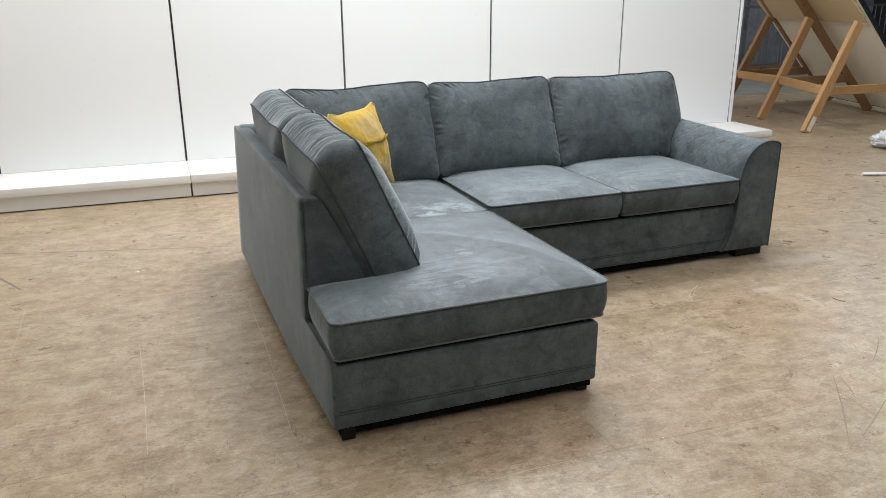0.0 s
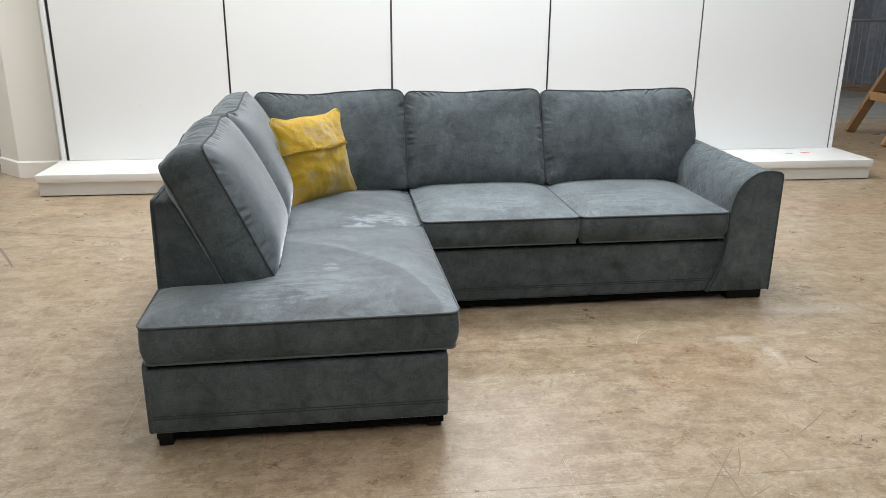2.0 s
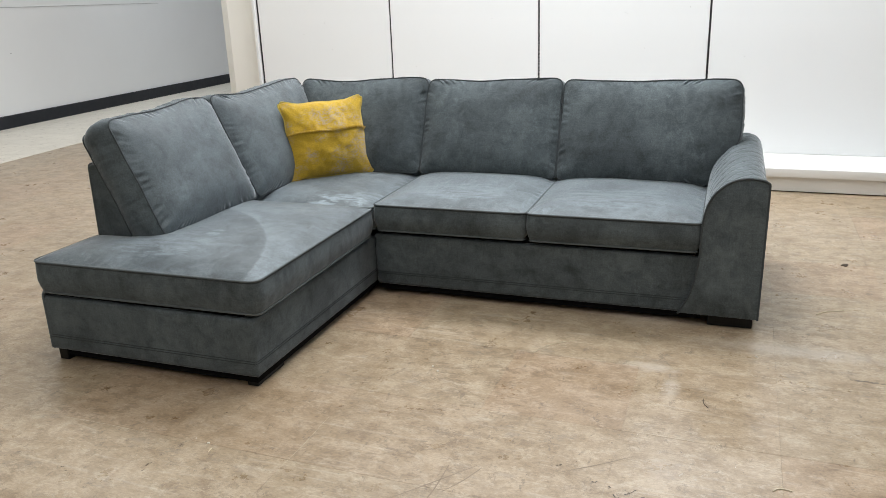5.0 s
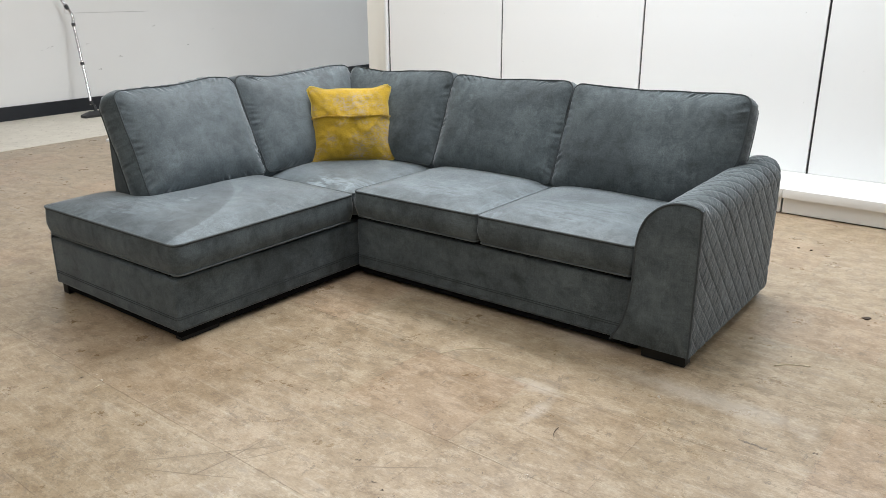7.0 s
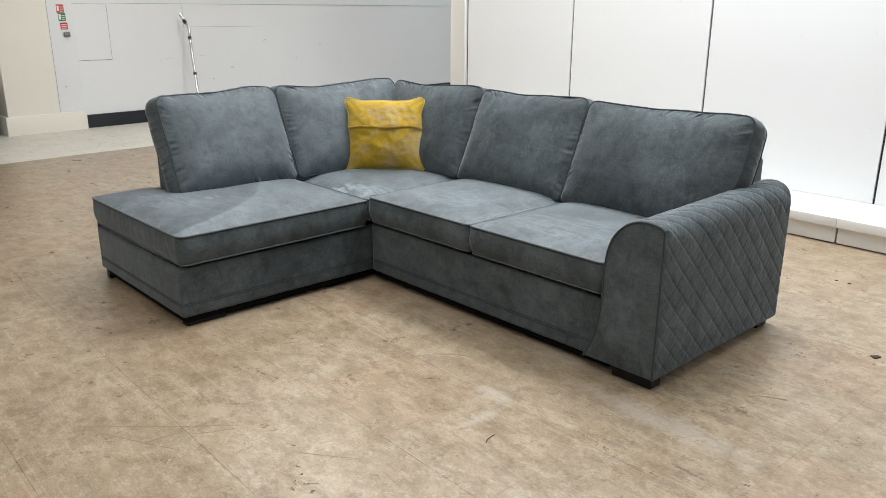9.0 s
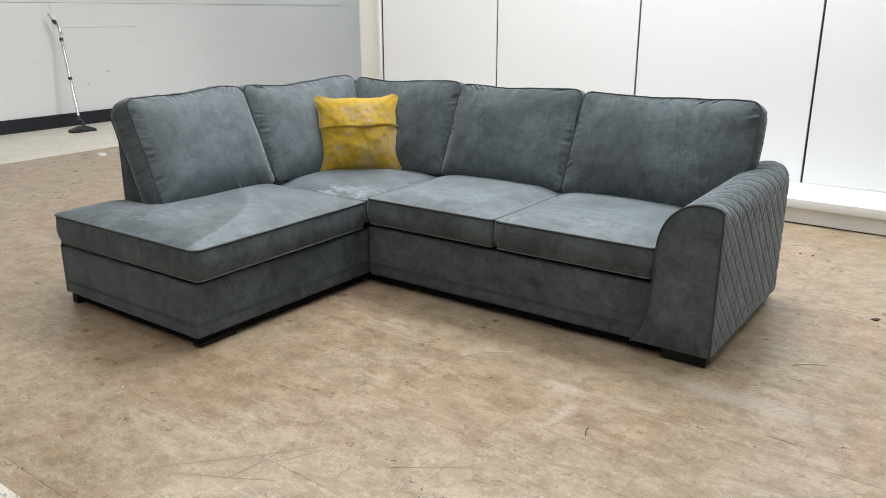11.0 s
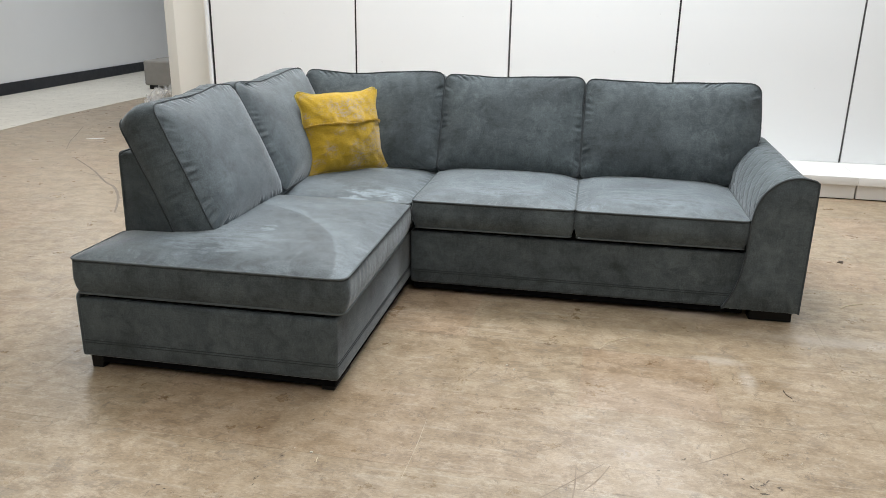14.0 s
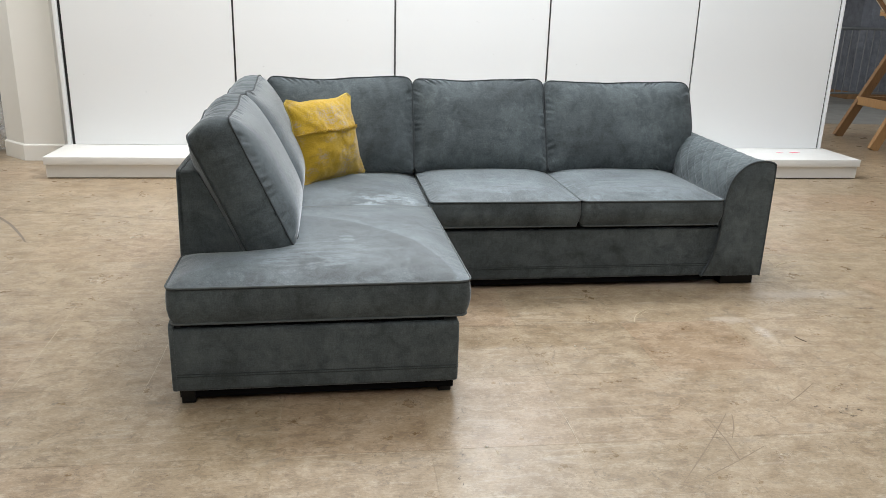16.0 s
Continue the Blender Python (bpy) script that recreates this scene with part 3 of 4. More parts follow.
plinth = thing("display_plinth", PLINTH, "low white plinth of shelf bases, scuffed, with pink marks", "plinth")
for i in range(5):
    x0, x1 = JOINTS[i] + 0.001, JOINTS[i + 1] - 0.001
    base = part("base_unit", box((x0 + 0.004, -0.512, 0.006), (x1 - 0.004, 0.04, 0.099), 0.003, 1), SHELF, plinth)
    part("base_shelf", box((x0, -0.537, 0.102), (x1, 0.045, 0.158), 0.004, 2), SHELF, plinth)
    part("kick_gap", box((x0 + 0.006, -0.497, 0.0), (x1 - 0.006, 0.03, 0.008)), SLOT, plinth, smooth=False)
for mx, my, mr in ((4.61, -0.237, 0.032), (4.75, -0.225, 0.046)):
    bm = bmesh.new()
    add_loft(bm, [[(mx + mr * (1 + 0.35 * noise.noise((k, mx, 1))) * math.cos(k * 0.449), my + 0.45 * mr * (1 + 0.35 * noise.noise((k, mx, 5))) * math.sin(k * 0.449), z) for k in range(14)] for z in (0.1585, 0.1592)])
    part("pink_mark", bm, PINK, plinth, "small pink paint mark", False)

# ---------------------------------------------------------------- corner sofa
sofa = thing("corner_sofa", pose(0.473, 2.014, 0, 0, 0, 1.0), "grey velvet corner sofa with chaise and quilted arm", "sofa")

# bases
CH_W, CH_F, MAIN_F, BACK = 0.922, 0.0, 0.980, 1.93


def base_unit(name, lo, hi, top):
    b = part(name, box((lo[0], lo[1], 0.046), (hi[0], hi[1], top), 0.014, 3), FABRIC, sofa)
    for z in (0.0985, 0.1075):
        bm = bmesh.new()
        add_tube(bm, [(lo[0] - 0.0003, hi[1] - 0.02, z), (lo[0] - 0.0003, lo[1] + 0.013, z), (lo[0] + 0.0038, lo[1] + 0.0038, z), (lo[0] + 0.013, lo[1] - 0.0003, z), (hi[0] - 0.013, lo[1] - 0.0003, z), (hi[0] - 0.0038, lo[1] + 0.0038, z), (hi[0] + 0.0003, lo[1] + 0.013, z), (hi[0] + 0.0003, hi[1] - 0.02, z)], 0.0017, 5)
        part("stitched_seam", bm, THREAD, b)
    part("underside", box((lo[0] + 0.014, lo[1] + 0.016, 0.020), (hi[0] - 0.014, hi[1] - 0.03, 0.050)), CLOTH_AND_SHADE, b, smooth=False)
    # black sheet added to paint the deep shade between base and seat cushions
    part("gap_shade", box((lo[0] + 0.03, lo[1] + 0.022, top - 0.01), (hi[0] - 0.05, hi[1] - 0.25, top + 0.028)), CLOTH_AND_SHADE, b, "black sheet standing in for the shade under the seat cushions", False)
    return b


base_unit("chaise_base", (0.0, CH_F, 0), (CH_W, BACK - 0.01, 0), 0.263)
base_unit("sofa_base", (CH_W + 0.012, MAIN_F, 0), (2.36, BACK - 0.01, 0), 0.284)


def prism(name, profile, axis, a, b, label=""):
    """A padded frame of one profile, run along x or y, with softened ends."""
    c = sum((Vector(p) for p in profile), Vector((0, 0))) / len(profile)
    out = rounded(profile, 0.022, 0.03, 5)
    rings = []
    for t, k in ((a, 0.975), (a + 0.004, 0.99), (a + 0.014, 1.0), (b - 0.014, 1.0), (b - 0.004, 0.99), (b, 0.975)):
        ring = []
        for p in out:
            q = c + (p - c) * k
            flare = -0.018 * t / BACK if axis == "y" else 0.0
            ring.append((q[0] + flare, t, q[1]) if axis == "y" else (t, q[0], q[1]))
        rings.append(ring)
    bm = bmesh.new()
    add_loft(bm, rings)
    return part(name, bm, FABRIC, sofa, label)


prism("side_frame", [(-0.001, 0.27), (0.215, 0.27), (0.215, 0.40), (0.062, 0.699), (-0.003, 0.699)], "y", 0.338, BACK)
# one continuous panel over the outside of chaise and side frame
shape = rounded([(-0.001, 0.046), (BACK, 0.046), (BACK, 0.702), (0.338, 0.702), (0.338, 0.280), (-0.001, 0.276)], [0.012, 0.012, 0.022, 0.022, 0.012, 0.016], 0.03, 5)
sc = Vector((0.95, 0.30))
rings = []
for x, k in ((0.010, 1.0), (0.0, 1.0), (-0.004, 0.997), (-0.006, 0.99), (-0.006, 0.9), (-0.006, 0.6), (-0.006, 0.2)):
    ring = []
    for p in shape:
        q = sc + (p - sc) * k
        ring.append((x - 0.022 * q[0] / BACK - 0.020 * max(0, 1 - q[1] / 0.7) * min(1, q[0] / 0.6), q[0], q[1]))
    rings.append(ring)
bm = bmesh.new()
add_loft(bm, rings)
part("side_panel", bm, FABRIC, sofa)
prism("back_frame", [(1.70, 0.046), (BACK + 0.004, 0.046), (BACK + 0.004, 0.7055), (1.845, 0.7055), (1.70, 0.42)], "x", -0.004, 2.40)

# arm
ARM = [(2.556, 0.048), (2.557, 0.30), (2.557, 0.560), (2.551, 0.592), (2.528, 0.603), (2.481, 0.607), (2.435, 0.597), (2.396, 0.573), (2.360, 0.532), (2.338, 0.475), (2.329, 0.40), (2.327, 0.29), (2.316, 0.20), (2.297, 0.125), (2.258, 0.048)]
front = smooth_line(ARM, 5)
front_ring = [Vector((p[0], p[1])) for p in front]
fc = Vector((2.45, 0.32))
bm = bmesh.new()
rings = []
for y, k in ((0.990, 1.0), (0.966, 1.0), (0.961, 0.992), (0.958, 0.97), (0.957, 0.6), (0.957, 0.2)):
    rings.append([((fc + (p - fc) * k)[0], y, (fc + (p - fc) * k)[1]) for p in front_ring])
add_loft(bm, rings)
arm = part("arm", bm, FABRIC, sofa, "front panel of the arm edged with piping")
bm = bmesh.new()
add_tube(bm, [(p[0], 0.9595, p[1]) for p in front], 0.0042, 7)
part("piping", bm, PIPING_DARK, arm)

# quilted cover over the outside and top of the arm
# its outer corner is padded and rounds off behind the front panel
rows = 250


def evenly(pts):
    """The profile split into rows of even length, with the length so far."""
    line = [Vector(p) for p in smooth_line(pts, 26)]
    lengths = [0.0]
    for a, b in zip(line, line[1:]):
        lengths.append(lengths[-1] + (b - a).length)
    out, j = [], 0
    for i in range(rows + 1):
        s = lengths[-1] * i / rows
        while j < len(lengths) - 2 and lengths[j + 1] < s:
            j += 1
        t = (s - lengths[j]) / max(1e-9, lengths[j + 1] - lengths[j])
        out.append((line[j].lerp(line[j + 1], min(1, max(0, t))), s))
    return out


even = evenly(ARM[:11])
padded = evenly(ARM[:2] + [(2.557, 0.505), (2.554, 0.542), (2.543, 0.571), (2.521, 0.592), (2.487, 0.603)] + ARM[6:11])
cols = 280
Y0, Y1 = 0.968, 1.905
bm = bmesh.new()
grid = []
for i, (p, s) in enumerate(even):
    q0, q1 = even[max(0, i - 1)][0], even[min(rows, i + 1)][0]
    d = (q1 - q0).normalized()
    nrm = Vector((d[1], -d[0]))
    row = []
    for k in range(cols + 1):
        y = Y0 + (Y1 - Y0) * k / cols
        p = even[i][0].lerp(padded[i][0], min(1.0, (y - Y0) / 0.09))
        a, b = (y - 1.971) / 0.083 + s / 0.0842, (y - 1.971) / 0.083 - s / 0.0842
        da, db = abs(a - round(a)), abs(b - round(b))
        puff = (1 - math.exp(-da / 0.055)) * (1 - 0.38 * math.exp(-db / 0.05))
        h = 0.0036 * puff - 0.0020 + 0.0010 * noise.noise((y * 30, s * 30, 2.0)) + 0.0009 * noise.noise(((y - s) * 85, (y + s) * 26, 6.0))
        edge = min(1.0, (y - Y0) / 0.012, (Y1 - y) / 0.02)
        h = h * max(0, edge) - 0.010 * (1 - max(0, min(1, (Y1 - y) / 0.02))) ** 2
        rise = 0.019 * max(0.0, p[1] - 0.05) / 0.55 * (y - Y0) / (Y1 - Y0)
        row.append(bm.verts.new((p[0] + nrm[0] * h, y, p[1] + nrm[1] * h + rise)))
    grid.append(row)
for r0, r1 in zip(grid, grid[1:]):
    for k in range(cols):
        bm.faces.new((r0[k], r0[k + 1], r1[k + 1], r1[k]))
back_edge = [r[-1] for r in grid]
bm.faces.new(back_edge + [bm.verts.new((2.34, Y1, 0.048))])
part("quilted_cover", bm, FABRIC, arm, "grey velvet quilted in diamonds")
part("arm_core", box((2.335, 0.975, 0.05), (2.540, 1.895, 0.43), 0.01, 1), FABRIC, arm)

# seat cushions: chaise (wide at the front), corner, two seats
chaise = rounded([(-0.003, -0.012), (0.955, 0.0), (0.940, 0.955), (0.24, 0.955), (0.235, 0.330), (-0.003, 0.325)], [0.035, 0.04, 0.02, 0.02, 0.02, 0.03], 0.011)
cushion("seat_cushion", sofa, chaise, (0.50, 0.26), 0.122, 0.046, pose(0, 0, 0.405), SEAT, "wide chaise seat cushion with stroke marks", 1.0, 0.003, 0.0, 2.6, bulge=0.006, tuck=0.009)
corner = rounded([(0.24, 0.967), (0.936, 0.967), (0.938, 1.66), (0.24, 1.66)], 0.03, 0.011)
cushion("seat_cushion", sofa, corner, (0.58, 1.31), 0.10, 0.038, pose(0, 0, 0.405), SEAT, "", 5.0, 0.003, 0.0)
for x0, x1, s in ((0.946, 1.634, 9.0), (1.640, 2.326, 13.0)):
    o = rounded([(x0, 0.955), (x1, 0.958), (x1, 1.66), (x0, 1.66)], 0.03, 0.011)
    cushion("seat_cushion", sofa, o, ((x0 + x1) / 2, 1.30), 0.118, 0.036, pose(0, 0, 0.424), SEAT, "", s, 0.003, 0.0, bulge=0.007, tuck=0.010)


def lean(origin, u, v):
    u, v = Vector(u).normalized(), Vector(v)
    v = (v - u * v.dot(u)).normalized()
    w = u.cross(v)
    m = Matrix((u, v, w)).transposed().to_4x4()
    m.translation = origin
    return m


def back_outline(w0, w1, h, wave, seed, notch=0.0, crest=0.0):
    """Bottom width w0 at v = 0, top from 0 to w1, with a gently waved top edge."""
    if notch:
        o = rounded([(0.0, 0.0), (w0, 0.0), (w0 + 0.03, notch * 0.35), (w1 + 0.006, notch), (w1, h), (0.0, h)], [0.03, 0.03, 0.05, 0.05, 0.05, 0.045], 0.0045)
    else:
        o = rounded([(0.0, 0.0), (w0, 0.0), (w1, h), (0.0, h)], [0.03, 0.03, 0.045, 0.045], 0.0045)
    out = []
    for p in o:
        k = max(0.0, p[1] / h)
        t = p[0] / w1
        dv = (wave * math.sin(2 * math.pi * (t - 0.12)) + crest * math.exp(-((t - 0.8) / 0.18) ** 2)) * k ** 4 + 0.006 * noise.noise((p[0] * 6 + seed, 0.3, seed)) * k ** 4
        du = 0.006 * noise.noise((p[1] * 7, seed, 2.0))
        out.append(Vector((p[0] + du, p[1] + dv)))
    return out


# back cushions along the back
RV = (0.0, 0.195, 0.44)
for x0, w0, w1, h, wave, s, notch in ((0.205, 0.725, 0.73, 0.485, -0.010, 21.0, 0.0), (0.940, 0.692, 0.690, 0.486, -0.006, 25.0, 0.0), (1.640, 0.685, 0.806, 0.484, -0.006, 31.0, 0.21)):
    o = back_outline(w0, w1, h, wave, s, notch)
    cushion("back_cushion", sofa, o, (w0 * 0.5, h * 0.45), 0.115, 0.060, lean((x0, 1.545, 0.438), (1, 0, 0), RV), FABRIC, "", s, 0.0075, 0.02, 2.4, 0.35, 0.014, trim=PIPING_DARK)
# back cushions along the chaise side, facing the seats
LV = (-0.200, 0.0, 0.44)
for y0, w0, h, wave, s, crest in ((0.282, 0.640, 0.489, -0.002, 41.0, 0.019), (0.934, 0.80, 0.492, -0.010, 47.0, 0.0)):
    o = back_outline(w0, w0, h, wave, s, 0.0, crest)
    cushion("back_cushion", sofa, o, (w0 * 0.5, h * 0.45), 0.150, 0.064, lean((0.380, y0, 0.438), (0, 1, 0), LV), (FABRIC_SIDE, FABRIC), "", s, 0.009, 0.085, 2.4, 0.35, 0.026, trim=PIPING_DARK)

# feet
for lo, hi in (((0.018, 0.010), (0.062, 0.16)), ((0.858, 0.022), (0.902, 0.20)), ((2.372, 0.985), (2.540, 1.045)), ((0.03, 1.80), (0.075, 1.90)), ((2.47, 1.80), (2.525, 1.88)), ((1.40, 1.80), (1.46, 1.88))):
    part("leg", box((lo[0], lo[1], 0.0), (hi[0], hi[1], 0.047), 0.003, 1), BLACK_WOOD, sofa, "black wooden block foot")

# ---------------------------------------------------------------- throw cushion
P = [Vector(p) for p in ((0.758, 3.321, 0.811), (1.053, 3.629, 0.821), (0.833, 3.244, 0.432), (1.124, 3.563, 0.428))]
pc = sum(P, Vector()) / 4 + Vector((0, 0, 0.006))
pu = ((P[1] - P[0]) + (P[3] - P[2])).normalized()
pv = ((P[0] - P[2]) + (P[1] - P[3])).normalized()
PILLOW = lean(pc, pu, pv)
pillow = thing("throw_cushion", PILLOW, "mustard yellow throw cushion with a fringed band", "cushion")
PW, PH = 0.219, 0.206


def pillow_point(u, v, side):
    """A stuffed square with hollow sides and rounded ears at its corners."""
    big, small = max(abs(u), abs(v), 1e-6), min(abs(u), abs(v))
    r = small / big
    t = min(1.0, max(0.0, (r - 0.60) / 0.34))
    ear = big ** 9 * (0.105 * t * t * (3 - 2 * t) - 0.045 * max(0.0, (r - 0.88) / 0.12) ** 2)
    x = PW * (0.90 * u * (1 + 0.022 * (1 - v * v)) + math.copysign(ear, u))
    y = PH * (0.885 * v * (1 + 0.022 * (1 - u * u)) + math.copysign(ear, v))
    d = max(0.0, (1 - abs(u) ** 2.2) * (1 - abs(v) ** 2.2)) ** 0.66
    z = side * 0.088 * d
    z += 0.005 * noise.noise((u * 7 + 1, v * 7, side)) * d ** 0.3 * side
    z += 0.014 * noise.noise((u * 2.6 + 4, v * 2.6, side * 2)) * d ** 0.4 * side
    y += 0.006 * noise.noise((u * 1.7, 0.0, 7.0)) * max(0.0, v) - 0.004
    return Vector((x, y, z))


N = 64
bm = bmesh.new()
sheets = []
for side in (1, -1):
    sheets.append([[bm.verts.new(pillow_point(-1 + 2 * i / N, -1 + 2 * j / N, side)) for i in range(N + 1)] for j in range(N + 1)])
for sh in sheets:
    for j in range(N):
        for i in range(N):
            bm.faces.new((sh[j][i], sh[j][i + 1], sh[j + 1][i + 1], sh[j + 1][i]))
bmesh.ops.remove_doubles(bm, verts=bm.verts, dist=0.0005)
part("cover", bm, YELLOW, pillow)
edge = [pillow_point(-1 + 2 * i / N, -1, 1) for i in range(N)] + [pillow_point(1, -1 + 2 * i / N, 1) for i in range(N)]
edge += [pillow_point(1 - 2 * i / N, 1, 1) for i in range(N)] + [pillow_point(-1, 1 - 2 * i / N, 1) for i in range(N)]
bm = bmesh.new()
add_tube(bm, edge, 0.0034, 6, True)
part("piping", bm, YELLOW_TRIM, pillow, "pale yellow piped edge")
bm = bmesh.new()
rng = random.Random(4)
band = [pillow_point(-1.03 + 2.06 * i / 70, 0.19 + 0.02 * math.sin(i * 0.13), 1) + Vector((0, 0, 0.003)) for i in range(71)]
add_tube(bm, [p + Vector((0, 0.0015 * math.sin(i * 1.9), 0)) for i, p in enumerate(band)], 0.0042, 6)
for i in range(520):
    a = band[rng.randrange(71)] + Vector((rng.uniform(-0.003, 0.003), rng.uniform(-0.003, 0.004), 0.001))
    tip = a + Vector((rng.uniform(-0.004, 0.004), rng.uniform(-0.008, 0.003), rng.uniform(0.003, 0.007)))
    add_tube(bm, [a, (a + tip) / 2 + Vector((0, 0, 0.002)), tip], [0.0018, 0.0015, 0.0007], 4)
part("fringe", bm, YELLOW, pillow, "yellow fringed trim")

# ---------------------------------------------------------------- far left: footstool, plastic, vacuum wand, signs
stool = thing("footstool", pose(-3.46, 9.92, 0, 0, 0, 6), "large taupe upholstered footstool on dark block feet", "footstool")
part("body", box((-0.55, -0.36, 0.055), (0.55, 0.36, 0.385), 0.035, 4), TAUPE, stool)
bm = bmesh.new()
add_tube(bm, [(-0.548, -0.34, 0.09), (-0.53, -0.358, 0.09), (0.53, -0.358, 0.09), (0.548, -0.34, 0.09), (0.548, 0.34, 0.09)], 0.003, 5)
part("seam", bm, TAUPE, stool)
for fx in (-0.50, 0.42):
    for fy in (-0.33, 0.25):
        part("leg", box((fx, fy, 0), (fx + 0.08, fy + 0.08, 0.056), 0.003, 1), BLACK_WOOD, stool)


def crumple(r, h, seed, lobes=1):
    """A heap of crumpled film: creased shell standing on the floor."""
    bm = bmesh.new()
    rg = random.Random(seed)
    for k in range(lobes):
        cx, cy = (0, 0) if k == 0 else (rg.uniform(-0.6, 0.6) * r, rg.uniform(-0.4, 0.4) * r)
        f = 1.0 if k == 0 else rg.uniform(0.35, 0.7)
        got = bmesh.ops.create_icosphere(bm, subdivisions=5, radius=1)["verts"]
        for v in got:
            p = v.co.copy()
            q = p * 1.5 + Vector((seed, k, 0))
            d = 1 + 0.34 * noise.noise(q) - 0.42 * (abs(noise.noise(q * 1.5)) - 0.22) - 0.17 * (abs(noise.noise(q * 3.6)) - 0.25) - 0.05 * (abs(noise.noise(q * 8)) - 0.25)
            v.co = Vector((cx + p.x * r * f * d, cy + p.y * r * 0.8 * f * d, max(0.002, (p.z * 0.55 + 0.5) * h * f * d)))
    return bm


bag = tagged(part("plastic_bag", crumple(0.20, 0.37, 3, 2), CLEARBAG, None, "", False), "heap of crumpled clear plastic bags on the floor", "plastic bag")
bag.matrix_world = pose(-1.83, 6.47, 0, 0, 0, 25)
flat = tagged(part("plastic_sheet", crumple(0.22, 0.20, 9, 3), CLEARBAG, None, "", False), "flattened clear plastic sheet beside the bags", "plastic bag")
flat.matrix_world = pose(-2.22, 7.02, 0)


def scrap(name, x, y, z, sx, sy, rz, material, label, category, seed=0, h=0.004):
    bm = bmesh.new()
    pts = []
    for k in range(9):
        a = k * 2 * math.pi / 9
        f = 1 + 0.75 * noise.noise((seed * 3.1, k * 1.7, 0.5))
        pts.append((sx * f * math.cos(a), sy * f * math.sin(a)))
    add_loft(bm, [[(px, py, 0) for px, py in pts], [(px * 0.93, py * 0.93, h * (1 + 0.6 * noise.noise((px * 40, py * 40, seed)))) for px, py in pts]])
    ob = tagged(part(name, bm, material, None, "", False), label, category)
    ob.matrix_world = pose(x, y, z, 0, 0, rz)
    return ob


scrap("paper_scrap", -2.71, 7.27, 0, 0.07, 0.035, 10, PAPER, "crumpled white paper scrap on the floor", "paper", 2, 0.03)
scrap("card_offcut", -2.10, 6.72, 0, 0.11, 0.03, -5, PAPER, "white card offcut beside the plastic bags", "card", 4)
scrap("paper_scrap", -2.89, 4.145, 0, 0.05, 0.03, 30, PAPER, "crumpled white paper scrap on the floor", "paper", 6, 0.02)
scrap("paper_scrap", -2.28, 6.0, 0.0, 0.06, 0.015, 30, PAPER, "flat white paper strip on the floor", "paper", 8)

chip_rng = random.Random(12)
for _ in range(7):
    scrap("wood_chip", -4.25 + chip_rng.uniform(-0.09, 0.09), 5.57 + chip_rng.uniform(-0.12, 0.12), 0.003, chip_rng.uniform(0.012, 0.03), chip_rng.uniform(0.004, 0.010), chip_rng.uniform(0, 180), DIRT, "dark wood chip on the pale floor", "debris", chip_rng.randrange(40), 0.006)
scrap("paper_strip", -4.25, 5.10, 0.003, 0.06, 0.014, 35, PAPER, "white paper strip on the pale floor", "paper", 11)

wand = thing("vacuum_wand", pose(-4.42, 4.81, 0), "chrome vacuum wand with black floor head, leaning on the wall", "vacuum cleaner")
bm = bmesh.new()
add_tube(bm, [(0.01, 0.02, 0.05), (-0.02, 0.015, 0.13)], [0.02, 0.017], 12)
part("neck", bm, BLACKPLASTIC, wand)


def along(z):
    """The pipe's axis, from the floor head up to the wall."""
    return Vector((-0.02 - 0.30 * z, 0.006 + 0.065 * z, z))


tip = along(0.96)
bend = smooth_line([tip, tip + Vector((-0.028, 0.012, 0.10)), tip + Vector((-0.050, -0.028, 0.19)), tip + Vector((-0.072, -0.068, 0.27))], 6)
bm = bmesh.new()
add_tube(bm, [along(0.13), along(0.45), along(0.80)] + bend, 0.0155, 12)
part("pipe", bm, CHROME, wand, "bent chrome pipe")
for a, b in ((along(0.54), along(0.57)), (along(0.945), along(0.975)), (bend[10], bend[13]), (along(0.13), along(0.165))):
    bm = bmesh.new()
    add_tube(bm, [a, b], 0.021, 12)
    part("collar", bm, BLACKPLASTIC, wand, "black plastic collar")
bm = bmesh.new()
add_loft(bm, [rounded([(-0.055, -0.14), (0.065, -0.14), (0.065, 0.14), (-0.055, 0.14)], 0.025, 0.05, 4) and [(p[0] * k, p[1] * k, z) for p in rounded([(-0.055, -0.14), (0.065, -0.14), (0.065, 0.14), (-0.055, 0.14)], 0.025, 0.05, 4)] for z, k in ((0, 0.97), (0.012, 1.0), (0.03, 0.96), (0.05, 0.6), (0.066, 0.3))])
part("floor_head", bm, BLACKPLASTIC, wand, "black floor head")

signs = ((3.485, 1.283, RED, "red and white fire action sign on the pilaster"), (3.494, 1.197, GREEN, "green safety sign on the pilaster"), (3.505, 1.105, RED, "red fire point sign on the pilaster"))
for i, (sy, sz, material, label) in enumerate(signs):
    s = thing("wall_sign", WEST @ pose(0.0305, sy - 3.62 + 0.01, sz), label, "sign", "signs on the pilaster")
    hh = 0.042 if i < 2 else 0.036
    part("plate", box((0, -0.038, -hh), (0.003, 0.038, hh), 0.001, 1), material, s, smooth=False)
    for k in range(3):
        part("text_bar", box((0.003, -0.002 if i < 2 else -0.030, -hh * 0.7 + k * hh * 0.5), (0.0042, 0.030, -hh * 0.7 + k * hh * 0.5 + 0.007)), PAPER, s, smooth=False)
    if i < 2:
        part("symbol", box((0.003, -0.032, -hh * 0.6), (0.0042, -0.010, hh * 0.7)), PAPER, s, smooth=False)
rg = random.Random(31)
bm = bmesh.new()
